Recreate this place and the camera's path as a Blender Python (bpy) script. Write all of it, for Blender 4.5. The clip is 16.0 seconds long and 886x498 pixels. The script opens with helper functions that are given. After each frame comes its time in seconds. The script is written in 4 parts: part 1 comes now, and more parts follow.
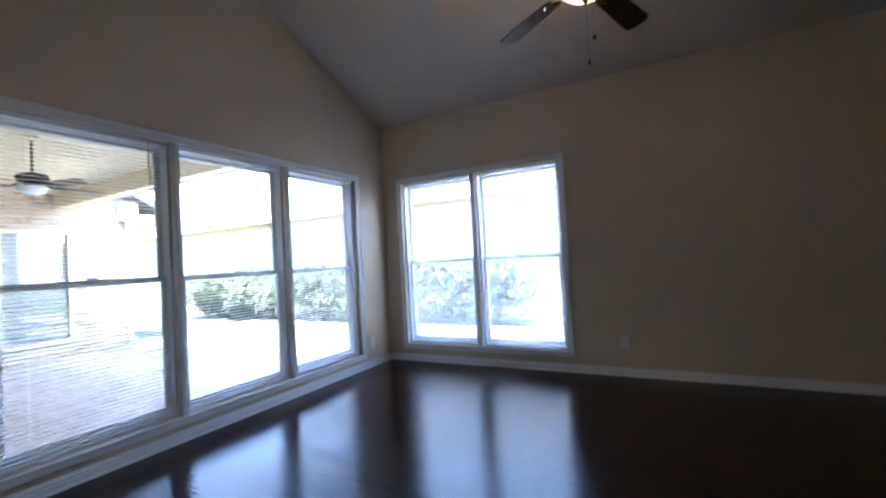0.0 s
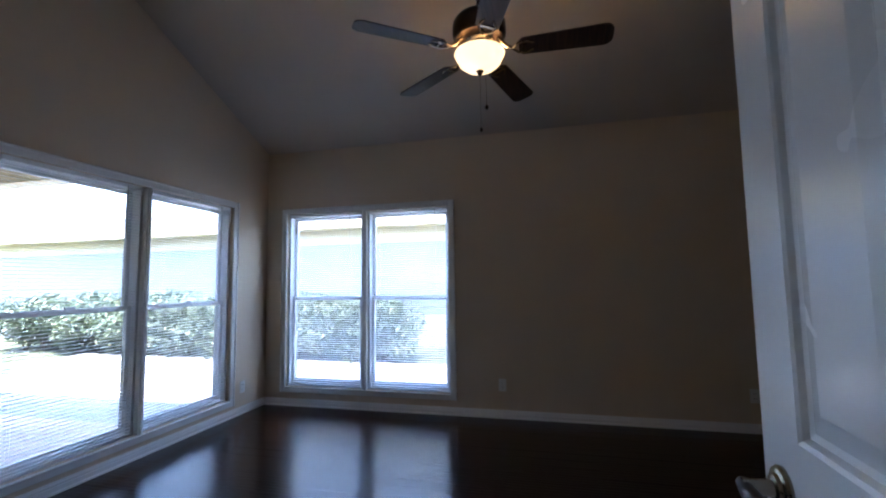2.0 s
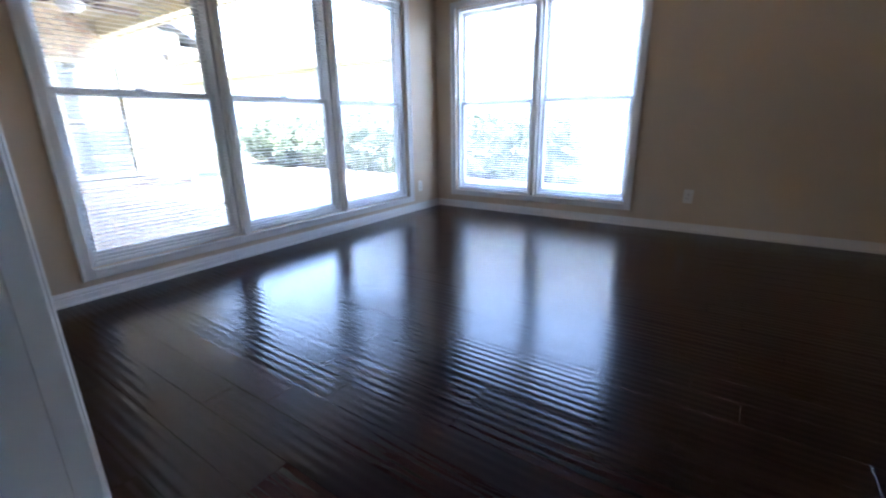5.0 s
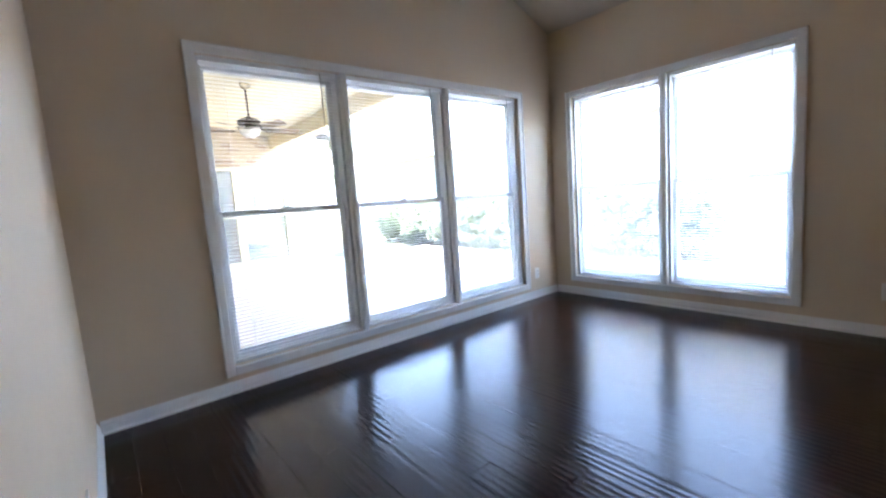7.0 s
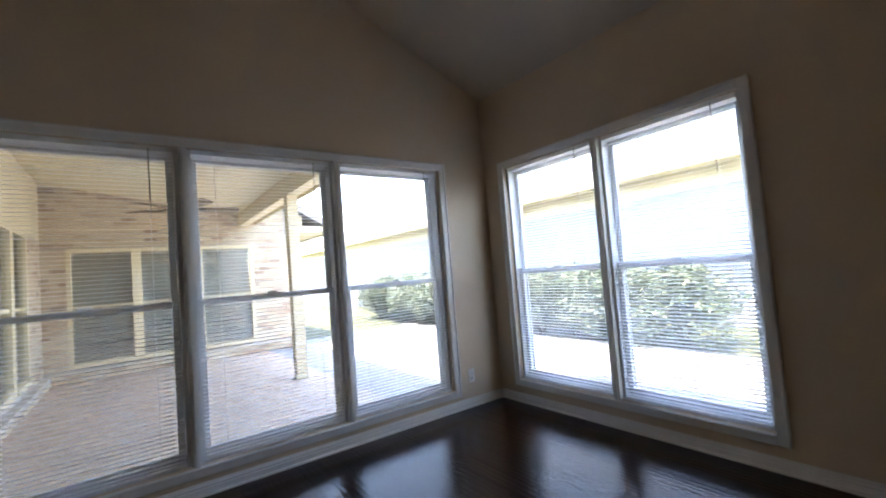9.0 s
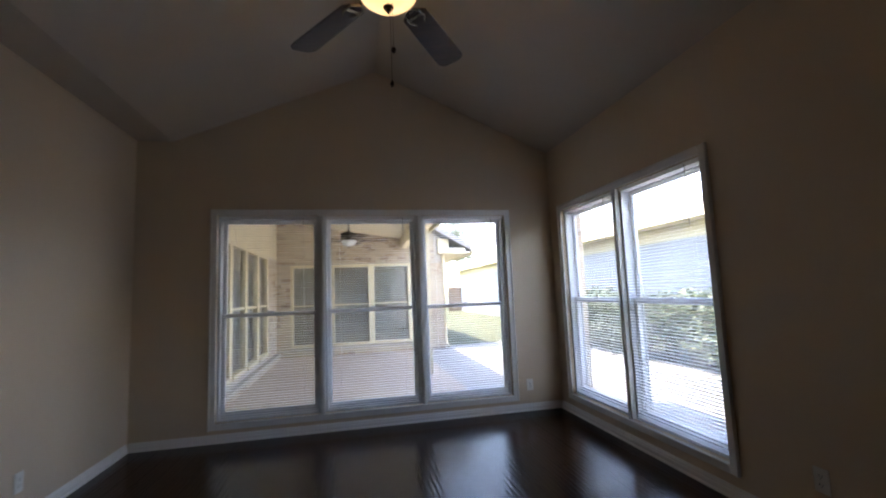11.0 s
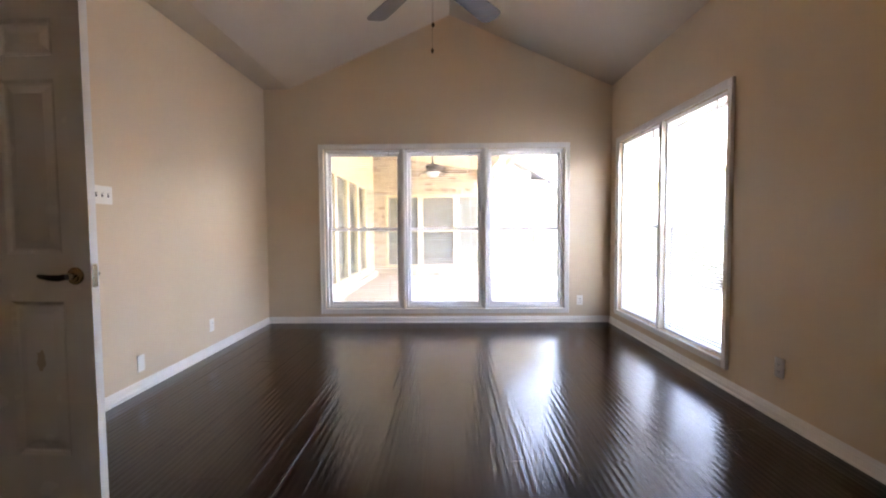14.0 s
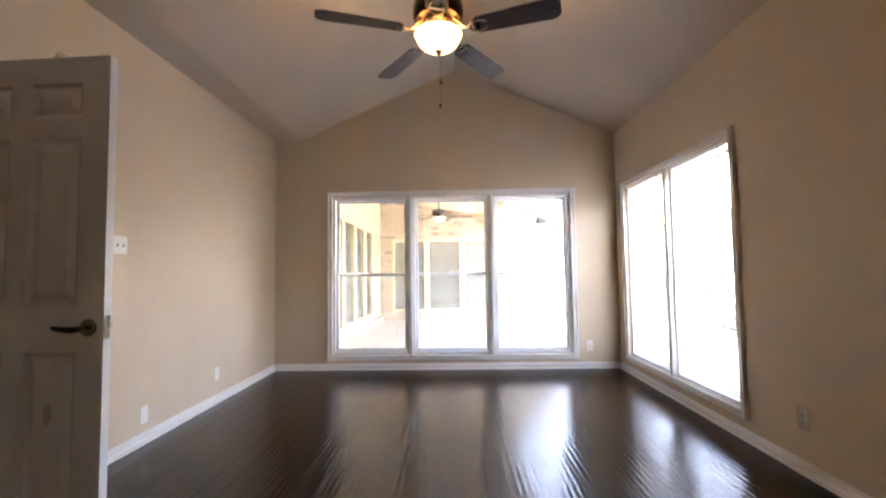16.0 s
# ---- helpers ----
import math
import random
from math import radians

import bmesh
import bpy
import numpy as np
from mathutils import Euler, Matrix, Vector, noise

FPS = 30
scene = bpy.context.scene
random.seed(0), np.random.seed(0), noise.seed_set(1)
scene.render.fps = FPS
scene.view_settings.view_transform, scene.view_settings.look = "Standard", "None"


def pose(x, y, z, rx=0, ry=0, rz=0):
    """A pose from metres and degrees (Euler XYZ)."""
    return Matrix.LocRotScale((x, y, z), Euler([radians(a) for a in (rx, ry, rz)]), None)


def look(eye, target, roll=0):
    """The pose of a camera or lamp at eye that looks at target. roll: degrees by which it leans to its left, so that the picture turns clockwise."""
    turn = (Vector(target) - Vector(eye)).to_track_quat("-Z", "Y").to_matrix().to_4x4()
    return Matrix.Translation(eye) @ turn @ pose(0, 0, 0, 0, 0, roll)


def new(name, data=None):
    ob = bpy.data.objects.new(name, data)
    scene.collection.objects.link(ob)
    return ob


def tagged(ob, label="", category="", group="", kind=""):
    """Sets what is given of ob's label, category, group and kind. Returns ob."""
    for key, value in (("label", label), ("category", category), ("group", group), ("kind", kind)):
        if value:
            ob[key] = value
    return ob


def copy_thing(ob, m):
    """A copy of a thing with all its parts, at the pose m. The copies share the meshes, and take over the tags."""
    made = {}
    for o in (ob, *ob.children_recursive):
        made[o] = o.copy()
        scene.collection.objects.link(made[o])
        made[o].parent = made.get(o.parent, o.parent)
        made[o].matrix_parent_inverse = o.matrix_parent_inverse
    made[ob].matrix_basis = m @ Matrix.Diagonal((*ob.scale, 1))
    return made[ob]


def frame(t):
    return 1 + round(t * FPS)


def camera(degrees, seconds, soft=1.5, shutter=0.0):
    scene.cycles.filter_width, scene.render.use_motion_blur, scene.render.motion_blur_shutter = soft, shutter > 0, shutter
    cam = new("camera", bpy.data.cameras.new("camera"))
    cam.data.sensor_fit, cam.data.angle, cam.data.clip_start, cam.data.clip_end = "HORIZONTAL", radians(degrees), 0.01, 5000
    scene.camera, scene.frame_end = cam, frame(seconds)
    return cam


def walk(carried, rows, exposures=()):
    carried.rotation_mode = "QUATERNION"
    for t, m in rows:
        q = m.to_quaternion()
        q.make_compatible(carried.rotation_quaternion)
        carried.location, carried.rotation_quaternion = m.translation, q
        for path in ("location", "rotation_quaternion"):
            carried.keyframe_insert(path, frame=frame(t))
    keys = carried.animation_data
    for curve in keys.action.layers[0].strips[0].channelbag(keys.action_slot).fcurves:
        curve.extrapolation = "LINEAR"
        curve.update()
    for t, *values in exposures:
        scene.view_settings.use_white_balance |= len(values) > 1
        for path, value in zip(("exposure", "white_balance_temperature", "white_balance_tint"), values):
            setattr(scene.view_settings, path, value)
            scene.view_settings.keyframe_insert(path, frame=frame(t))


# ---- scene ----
# ------------------------------------------------------------------ camera and walk
W, S, EAVE, RIDGE, SOFF = 4.053, -5.9, 2.75, 3.57, 0.30   # room width, south wall, ceiling heights, soffit width
RX = (SOFF + W) / 2

cam = camera(92.6, 16.0, soft=2.1, shutter=0.4)
PATH = [
    (0, (-0.09, -3.001, 1.135), (1.67, -2.052, 1.188), -3.2),
    (0.5, (-0.041, -3.018, 1.213), (1.811, -2.292, 1.419), -1.7),
    (1, (-0.089, -2.984, 1.269), (1.803, -2.412, 1.577), -1.6),
    (1.5, (-0.1, -2.982, 1.259), (1.819, -2.469, 1.496), -1.0),
    (2, (-0.06, -3.005, 1.26), (1.878, -2.538, 1.427), -0.8),
    (2.5, (-0.06, -2.992, 1.212), (1.86, -2.438, 1.291), -0.7),
    (3, (-0.039, -3.022, 1.11), (1.857, -2.419, 0.91), 0.6),
    (3.5, (-0.061, -3.001, 1.032), (1.805, -2.402, 0.635), -0.2),
    (4, (-0.057, -2.958, 0.968), (1.786, -2.497, 0.345), -1.4),
    (4.5, (-0.048, -2.91, 0.918), (1.702, -2.17, 0.293), -1.5),
    (4.7, (-0.045, -2.891, 0.915), (1.625, -1.979, 0.297), -1.0),
    (6.8, (0.084, -2.868, 1.091), (1.374, -1.373, 0.768), -2.8),
    (7, (0.122, -2.837, 1.111), (1.376, -1.297, 0.879), -4.1),
    (7.5, (0.372, -2.741, 1.127), (1.627, -1.187, 1.011), -2.9),
    (8, (0.664, -2.632, 1.16), (1.954, -1.104, 1.135), -3.9),
    (8.2, (0.80, -2.65, 1.173), (2.102, -1.132, 1.188), -4.6),
    (10.3, (1.855, -3.733, 1.227), (2.576, -1.875, 1.39), -2.1),
    (10.5, (1.855, -3.882, 1.245), (2.495, -1.992, 1.39), -1.7),
    (11, (1.912, -4.257, 1.259), (2.332, -2.312, 1.46), -2.3),
    (11.5, (2.045, -4.586, 1.226), (2.272, -2.609, 1.424), -2.9),
    (12, (2.088, -4.815, 1.166), (2.14, -2.816, 1.126), -2.3),
    (12.5, (2.179, -4.891, 1.138), (2.119, -2.897, 1.0), -2.7),
    (13, (2.175, -4.947, 1.129), (2.112, -2.951, 1.021), -0.8),
    (13.5, (2.156, -4.998, 1.121), (2.122, -3.0, 1.027), -1.5),
    (14, (2.154, -4.997, 1.119), (2.127, -3.0, 1.022), -0.4),
    (14.5, (2.144, -4.997, 1.121), (2.11, -2.999, 1.028), -0.6),
    (15, (2.143, -4.998, 1.118), (2.103, -2.999, 1.046), -0.7),
    (15.5, (2.144, -4.996, 1.119), (2.097, -2.997, 1.071), -0.7),
    (16, (2.136, -5.009, 1.145), (2.085, -3.013, 1.25), -0.8),
]
EXPOSE = [(0, 5.21, 5900, 20), (1.5, 4.63, 5850, 20), (3.5, 4.83, 5700, 20), (4.0, 5.16, 5850, 20),
          (4.5, 5.45, 6000, 21), (7.0, 5.96, 6550, 20), (8.2, 5.23, 6950, 20), (10.5, 4.08, 7350, 23),
          (11.5, 4.48, 7400, 23), (12.5, 5.53, 8000, 25), (13.5, 6.12, 8350, 29), (16, 6.26, 8450, 29)]
walk(cam, [(t, look(e, g, r)) for t, e, g, r in PATH], EXPOSE)

# ------------------------------------------------------------------ world and sun
SUN = Vector((-0.29, -0.06, 0.955)).normalized()      # towards the sun
world = bpy.data.worlds.new("sky")
world.use_nodes = True
scene.world = world
wn = world.node_tree.nodes
sky = wn.new("ShaderNodeTexSky")
sky.sky_type, sky.sun_disc = "NISHITA", False
sky.sun_elevation, sky.sun_rotation = math.asin(SUN.z), math.atan2(SUN.x, SUN.y)
world.node_tree.links.new(sky.outputs[0], wn["Background"].inputs[0])
wn["Background"].inputs[1].default_value = 0.15
sun_data = bpy.data.lights.new("sun", "SUN")
sun_data.energy, sun_data.angle, sun_data.color = 1.6, radians(0.5), (1, 0.95, 0.88)
sun = new("sun", sun_data)
sun.rotation_mode = "QUATERNION"
sun.rotation_quaternion = SUN.to_track_quat("Z", "Y")


# ------------------------------------------------------------------ materials
class Mat:
    """A node material with a principled shader and short ways to add to it."""

    def __init__(self, name, color, rough=0.5, metal=0.0, spec=0.5):
        self.m = bpy.data.materials.new(name)
        self.m.use_nodes = True
        self.n, self.l = self.m.node_tree.nodes, self.m.node_tree.links
        self.b = self.n["Principled BSDF"]
        self.b.inputs["Base Color"].default_value = (*color, 1)
        self.b.inputs["Roughness"].default_value = rough
        self.b.inputs["Metallic"].default_value = metal
        self.b.inputs["Specular IOR Level"].default_value = spec
        self.coord = self.n.new("ShaderNodeTexCoord")
        self.vector, self.bumped = self.coord.outputs["Object"], None

    def scaled(self, x, y, z):
        k = self.n.new("ShaderNodeVectorMath")
        k.operation = "MULTIPLY"
        self.l.new(self.vector, k.inputs[0])
        k.inputs[1].default_value = (x, y, z)
        return k.outputs[0]

    def offset_by_object(self):
        i, k = self.n.new("ShaderNodeObjectInfo"), self.n.new("ShaderNodeVectorMath")
        k.operation = "MULTIPLY_ADD"
        c = self.n.new("ShaderNodeCombineXYZ")
        for a in range(3):
            self.l.new(i.outputs["Random"], c.inputs[a])
        self.l.new(c.outputs[0], k.inputs[0])
        k.inputs[1].default_value = (37, 53, 29)
        self.l.new(self.vector, k.inputs[2])
        self.vector = k.outputs[0]
        return i.outputs["Random"]

    def noise(self, scale, detail=3, rough=0.55, dist=0.0):
        t = self.n.new("ShaderNodeTexNoise")
        t.inputs["Scale"].default_value = 1
        t.inputs["Detail"].default_value, t.inputs["Roughness"].default_value, t.inputs["Distortion"].default_value = detail, rough, dist
        s = scale if isinstance(scale, tuple) else (scale,) * 3
        self.l.new(self.scaled(*s), t.inputs["Vector"])
        return t.outputs["Fac"]

    def ramp(self, fac, *stops):
        r = self.n.new("ShaderNodeValToRGB")
        while len(r.color_ramp.elements) < len(stops):
            r.color_ramp.elements.new(0.5)
        for e, (p, c) in zip(r.color_ramp.elements, stops):
            e.position, e.color = p, (*c, 1)
        self.l.new(fac, r.inputs[0])
        return r.outputs[0]

    def blend(self, a, b, fac, kind="MIX"):
        k = self.n.new("ShaderNodeMix")
        k.data_type, k.blend_type = "RGBA", kind
        for sock, v in ((k.inputs[6], a), (k.inputs[7], b), (k.inputs[0], fac)):
            if isinstance(v, (int, float)):
                sock.default_value = v
            elif isinstance(v, tuple):
                sock.default_value = (*v, 1)
            else:
                self.l.new(v, sock)
        return k.outputs[2]

    def color(self, sock):
        self.l.new(sock, self.b.inputs["Base Color"])
        return self

    def rough(self, fac, lo, hi):
        r = self.n.new("ShaderNodeMapRange")
        r.inputs["To Min"].default_value, r.inputs["To Max"].default_value = lo, hi
        self.l.new(fac, r.inputs[0])
        self.l.new(r.outputs[0], self.b.inputs["Roughness"])
        return self

    def bump(self, fac, distance, strength=1.0):
        k = self.n.new("ShaderNodeBump")
        k.inputs["Distance"].default_value, k.inputs["Strength"].default_value = distance, strength
        self.l.new(fac, k.inputs["Height"])
        if self.bumped:
            self.l.new(self.bumped, k.inputs["Normal"])
        self.bumped = k.outputs[0]
        self.l.new(self.bumped, self.b.inputs["Normal"])
        return self


def painted(name, c, rough, tex=120, depth=0.0006, vary=0.06):
    m = Mat(name, c, rough)
    lo, hi = tuple(v * (1 - vary) for v in c), tuple(min(1, v * (1 + vary)) for v in c)
    n = m.noise(1.3, 4)
    m.color(m.ramp(n, (0.3, lo), (0.7, hi)))
    m.rough(m.noise(6, 2), rough - 0.05, rough + 0.08)
    m.bump(m.noise(tex, 2), depth, 0.6)
    return m.m


WALL = painted("wall_paint_beige", (0.655, 0.532, 0.392), 0.55, 150, 0.0008, 0.03)
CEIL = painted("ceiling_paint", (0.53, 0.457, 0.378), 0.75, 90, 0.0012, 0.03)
TRIM = painted("trim_gloss_white", (0.78, 0.77, 0.75), 0.32, 30, 0.0003, 0.03)
DOORPAINT = painted("door_semi_gloss_white", (0.76, 0.77, 0.78), 0.24, 45, 0.0004, 0.03)
SASH = painted("sash_white", (0.74, 0.75, 0.76), 0.35, 40, 0.0003, 0.04)
PLASTIC = painted("white_plastic", (0.80, 0.78, 0.74), 0.3, 60, 0.0001, 0.02)
SLAT = painted("blind_slat_white", (0.82, 0.83, 0.84), 0.4, 40, 0.0001, 0.02)
CREAM = painted("cream_siding_paint", (0.74, 0.64, 0.43), 0.6, 25, 0.001, 0.05)
OLIVE = painted("olive_tan_siding_paint", (0.50, 0.45, 0.30), 0.7, 18, 0.002, 0.08)
STAIN = painted("tan_stain", (0.52, 0.46, 0.38), 0.5, 40, 0.0002, 0.12)


def translucent(mat, color, share):
    """Thin sheet: a share of the light passes through and scatters."""
    n, l = mat.node_tree.nodes, mat.node_tree.links
    t, x = n.new("ShaderNodeBsdfTranslucent"), n.new("ShaderNodeMixShader")
    t.inputs[0].default_value, x.inputs[0].default_value = (*color, 1), share
    l.new(n["Principled BSDF"].outputs[0], x.inputs[1])
    l.new(t.outputs[0], x.inputs[2])
    l.new(x.outputs[0], n["Material Output"].inputs[0])
    return mat


translucent(SLAT, (0.94, 0.94, 0.93), 0.68)
DARK = Mat("dark_slot", (0.02, 0.02, 0.02), 0.5).m
HALLWALL = painted("hall_paint", (0.60, 0.52, 0.42), 0.6, 150, 0.0008, 0.03)


def wood_floor():
    m = Mat("espresso_scraped_plank", (0.02, 0.01, 0.008), 0.2)
    r = m.offset_by_object()
    grain = m.noise((60, 2.5, 8), 5, 0.6, 0.4)
    tone = m.ramp(r, (0.0, (0.015, 0.0050, 0.0037)), (0.5, (0.021, 0.0072, 0.0050)), (1.0, (0.028, 0.0100, 0.0066)))
    m.color(m.blend(tone, (0.010, 0.0045, 0.0035), m.ramp(grain, (0.45, (0, 0, 0)), (0.75, (0.8, 0.8, 0.8)))))
    m.rough(m.noise((9, 1.5, 3), 4), 0.15, 0.22)
    m.b.inputs["Coat Weight"].default_value, m.b.inputs["Coat Roughness"].default_value = 0.04, 0.14
    m.b.inputs["Specular IOR Level"].default_value = 0.26
    wave = m.n.new("ShaderNodeTexWave")
    wave.wave_type, wave.bands_direction, wave.wave_profile = "BANDS", "X", "SIN"
    for key, value in (("Scale", 9.0), ("Distortion", 0.22), ("Detail", 1.0), ("Detail Scale", 1.0)):
        wave.inputs[key].default_value = value
    m.l.new(m.scaled(1, 0.05, 1), wave.inputs["Vector"])
    m.bump(m.blend((0.5, 0.5, 0.5), wave.outputs["Color"], m.ramp(m.noise((3, 1.2, 3), 2), (0.30, (0.45, 0.45, 0.45)), (0.60, (1, 1, 1)))), 0.00060, 1.0)
    m.bump(m.noise((9, 0.8, 3), 1, 0.4, 0.8), 0.004, 0.02)
    m.bump(grain, 0.0004, 0.3)
    m.l.new(m.bumped, m.b.inputs["Coat Normal"])
    return m.m


PLANK = wood_floor()
BRONZE = Mat("oil_rubbed_bronze", (0.035, 0.022, 0.016), 0.32, 0.85)
BRONZE.bump(BRONZE.noise(90, 2), 0.0002, 0.4)
BRONZE = BRONZE.m
NICKEL = Mat("aged_nickel", (0.30, 0.26, 0.20), 0.22, 1.0)
NICKEL.rough(NICKEL.noise(60, 3), 0.14, 0.34)
NICKEL = NICKEL.m
BLADE = Mat("dark_walnut_blade", (0.05, 0.025, 0.016), 0.38, 0.0, 0.35)
BLADE.color(BLADE.ramp(BLADE.noise((4, 70, 4), 4, 0.6, 0.6), (0.35, (0.022, 0.010, 0.007)), (0.7, (0.065, 0.030, 0.018))))
BLADE.rough(BLADE.noise(12, 2), 0.34, 0.44)
BLADE = BLADE.m
OAKBLADE = Mat("weathered_oak_blade", (0.2, 0.13, 0.08), 0.55, 0.0, 0.3)
OAKBLADE.color(OAKBLADE.ramp(OAKBLADE.noise((40, 40, 4), 4, 0.6, 0.6), (0.35, (0.13, 0.085, 0.05)), (0.7, (0.27, 0.19, 0.12))))
OAKBLADE = OAKBLADE.m


def lamp_glass(name, color, strength):
    m = Mat(name, (0.9, 0.82, 0.66), 0.25)
    m.b.inputs["Emission Color"].default_value = (*color, 1)
    n = m.noise(14, 3)
    m.l.new(m.ramp(n, (0.3, tuple(v * 0.8 for v in color)), (0.7, color)), m.b.inputs["Emission Color"])
    m.b.inputs["Emission Strength"].default_value = strength
    return m.m


ALABASTER = lamp_glass("lit_alabaster_glass", (1.0, 0.68, 0.31), 0.10)
OPAL = Mat("opal_glass", (0.85, 0.85, 0.82), 0.2).m


def glass(name, least):
    m = bpy.data.materials.new(name)
    m.use_nodes = True
    n, l = m.node_tree.nodes, m.node_tree.links
    n.remove(n["Principled BSDF"])
    a, g, f, p, k, x = (n.new("ShaderNode" + t) for t in ("BsdfTransparent", "BsdfGlossy", "LayerWeight", "Math", "Math", "MixShader"))
    a.inputs[0].default_value = (0.96, 0.98, 0.97, 1)
    g.inputs["Roughness"].default_value = 0.02
    f.inputs[0].default_value = 0.5
    p.operation, k.operation = "POWER", "MULTIPLY_ADD"
    p.inputs[1].default_value = 4.0
    k.inputs[1].default_value, k.inputs[2].default_value = 0.5, least
    l.new(f.outputs["Facing"], p.inputs[0]); l.new(p.outputs[0], k.inputs[0]); l.new(k.outputs[0], x.inputs[0])
    l.new(a.outputs[0], x.inputs[1]); l.new(g.outputs[0], x.inputs[2])
    l.new(x.outputs[0], n["Material Output"].inputs[0])
    return m


GLASS = glass("window_glass", 0.03)
FARGLASS = glass("double_glazing", 0.08)


def screen_mesh():
    """Fine insect screen: mostly see-through, with pale grey threads."""
    m = bpy.data.materials.new("insect_screen")
    m.use_nodes = True
    n, l = m.node_tree.nodes, m.node_tree.links
    p, a, x = n["Principled BSDF"], n.new("ShaderNodeBsdfTransparent"), n.new("ShaderNodeMixShader")
    p.inputs["Base Color"].default_value, p.inputs["Roughness"].default_value = (0.42, 0.43, 0.45, 1), 0.6
    x.inputs[0].default_value = 0.24
    l.new(a.outputs[0], x.inputs[1])
    l.new(p.outputs[0], x.inputs[2])
    l.new(x.outputs[0], n["Material Output"].inputs[0])
    return m


SCREEN = screen_mesh()


def brick(name, single):
    """Fired clay in cream, tan, rust and umber, one tone for each brick."""
    m = Mat(name, (0.5, 0.4, 0.3), 0.85)
    if single:
        tone = m.offset_by_object()
    else:
        tone = m.n.new("ShaderNodeNewGeometry").outputs["Random Per Island"]
    c = m.ramp(tone, (0.0, (0.60, 0.50, 0.36)), (0.50, (0.56, 0.45, 0.31)), (0.76, (0.50, 0.37, 0.24)), (0.92, (0.38, 0.255, 0.165)), (1.0, (0.24, 0.16, 0.11)))
    m.color(m.blend(c, (0.66, 0.57, 0.42), m.ramp(m.noise(14, 4), (0.45, (0, 0, 0)), (0.75, (0.55, 0.55, 0.55)))))
    m.bump(m.noise(60, 3), 0.002, 0.5)
    return m.m


BRICK, BRICKS = brick("tan_brick", True), brick("tan_brick_courses", False)
MORTAR = painted("pale_mortar", (0.52, 0.47, 0.40), 0.9, 60, 0.002, 0.06)


def concrete(name, a, b):
    m = Mat(name, a, 0.8)
    m.color(m.blend(m.ramp(m.noise(0.9, 5), (0.3, a), (0.7, b)), tuple(v * 0.6 for v in a), m.ramp(m.noise(7, 5, 0.7), (0.55, (0, 0, 0)), (0.8, (0.5, 0.5, 0.5)))))
    m.bump(m.noise(45, 4), 0.002, 0.6)
    return m.m


PATIO = concrete("tan_patio_concrete", (0.48, 0.375, 0.285), (0.55, 0.435, 0.335))
CONCRETE = concrete("grey_concrete", (0.25, 0.247, 0.238), (0.31, 0.305, 0.29))
FENCE = Mat("weathered_fence_wood", (0.16, 0.11, 0.08), 0.85)
FENCE.color(FENCE.ramp(FENCE.noise((30, 30, 3), 4), (0.3, (0.11, 0.075, 0.055)), (0.7, (0.21, 0.155, 0.115))))
FENCE.bump(FENCE.noise((60, 60, 4), 3), 0.003, 0.6)
FENCE = FENCE.m
GRASS = Mat("grass", (0.06, 0.09, 0.03), 0.9)
GRASS.color(GRASS.ramp(GRASS.noise(2, 6, 0.7), (0.3, (0.04, 0.055, 0.022)), (0.7, (0.095, 0.10, 0.05))))
GRASS.bump(GRASS.noise(60, 4), 0.02, 0.8)
GRASS = GRASS.m
SHINGLE = Mat("weathered_shingle", (0.18, 0.17, 0.16), 0.9)
SHINGLE.color(SHINGLE.ramp(SHINGLE.noise((6, 6, 25), 4), (0.3, (0.12, 0.115, 0.11)), (0.7, (0.26, 0.245, 0.23))))
SHINGLE.bump(SHINGLE.noise((4, 4, 40), 3), 0.01, 0.8)
SHINGLE = SHINGLE.m
LEAF = Mat("shrub_leaf", (0.06, 0.11, 0.03), 0.45)
isl = LEAF.n.new("ShaderNodeNewGeometry")
LEAF.color(LEAF.ramp(isl.outputs["Random Per Island"], (0.0, (0.050, 0.072, 0.036)), (0.6, (0.080, 0.108, 0.055)), (1.0, (0.12, 0.145, 0.08))))
LEAF = LEAF.m
BARK = Mat("bark", (0.10, 0.07, 0.05), 0.9)
BARK.bump(BARK.noise((30, 30, 6), 4), 0.01, 0.9)
BARK = BARK.m
PALEBRICK = painted("pale_painted_brick", (0.27, 0.28, 0.29), 0.7, 20, 0.004, 0.06)
FARPANE = Mat("dark_window_pane", (0.05, 0.05, 0.05), 0.08)
FARPANE = FARPANE.m
FARBLIND = painted("grey_blind", (0.29, 0.268, 0.235), 0.6, 30, 0.0005, 0.05)


# ------------------------------------------------------------------ mesh helpers
def box(bm, x0, y0, z0, x1, y1, z1, m=None):
    a, b = (min(x0, x1), min(y0, y1), min(z0, z1)), (max(x0, x1), max(y0, y1), max(z0, z1))
    v = [bm.verts.new((x, y, z)) for z in (a[2], b[2]) for x, y in ((a[0], a[1]), (b[0], a[1]), (b[0], b[1]), (a[0], b[1]))]
    for f in ((3, 2, 1, 0), (4, 5, 6, 7), (0, 1, 5, 4), (1, 2, 6, 5), (2, 3, 7, 6), (3, 0, 4, 7)):
        bm.faces.new([v[i] for i in f])
    if m is not None:
        for k in v:
            k.co = m @ k.co
    return v


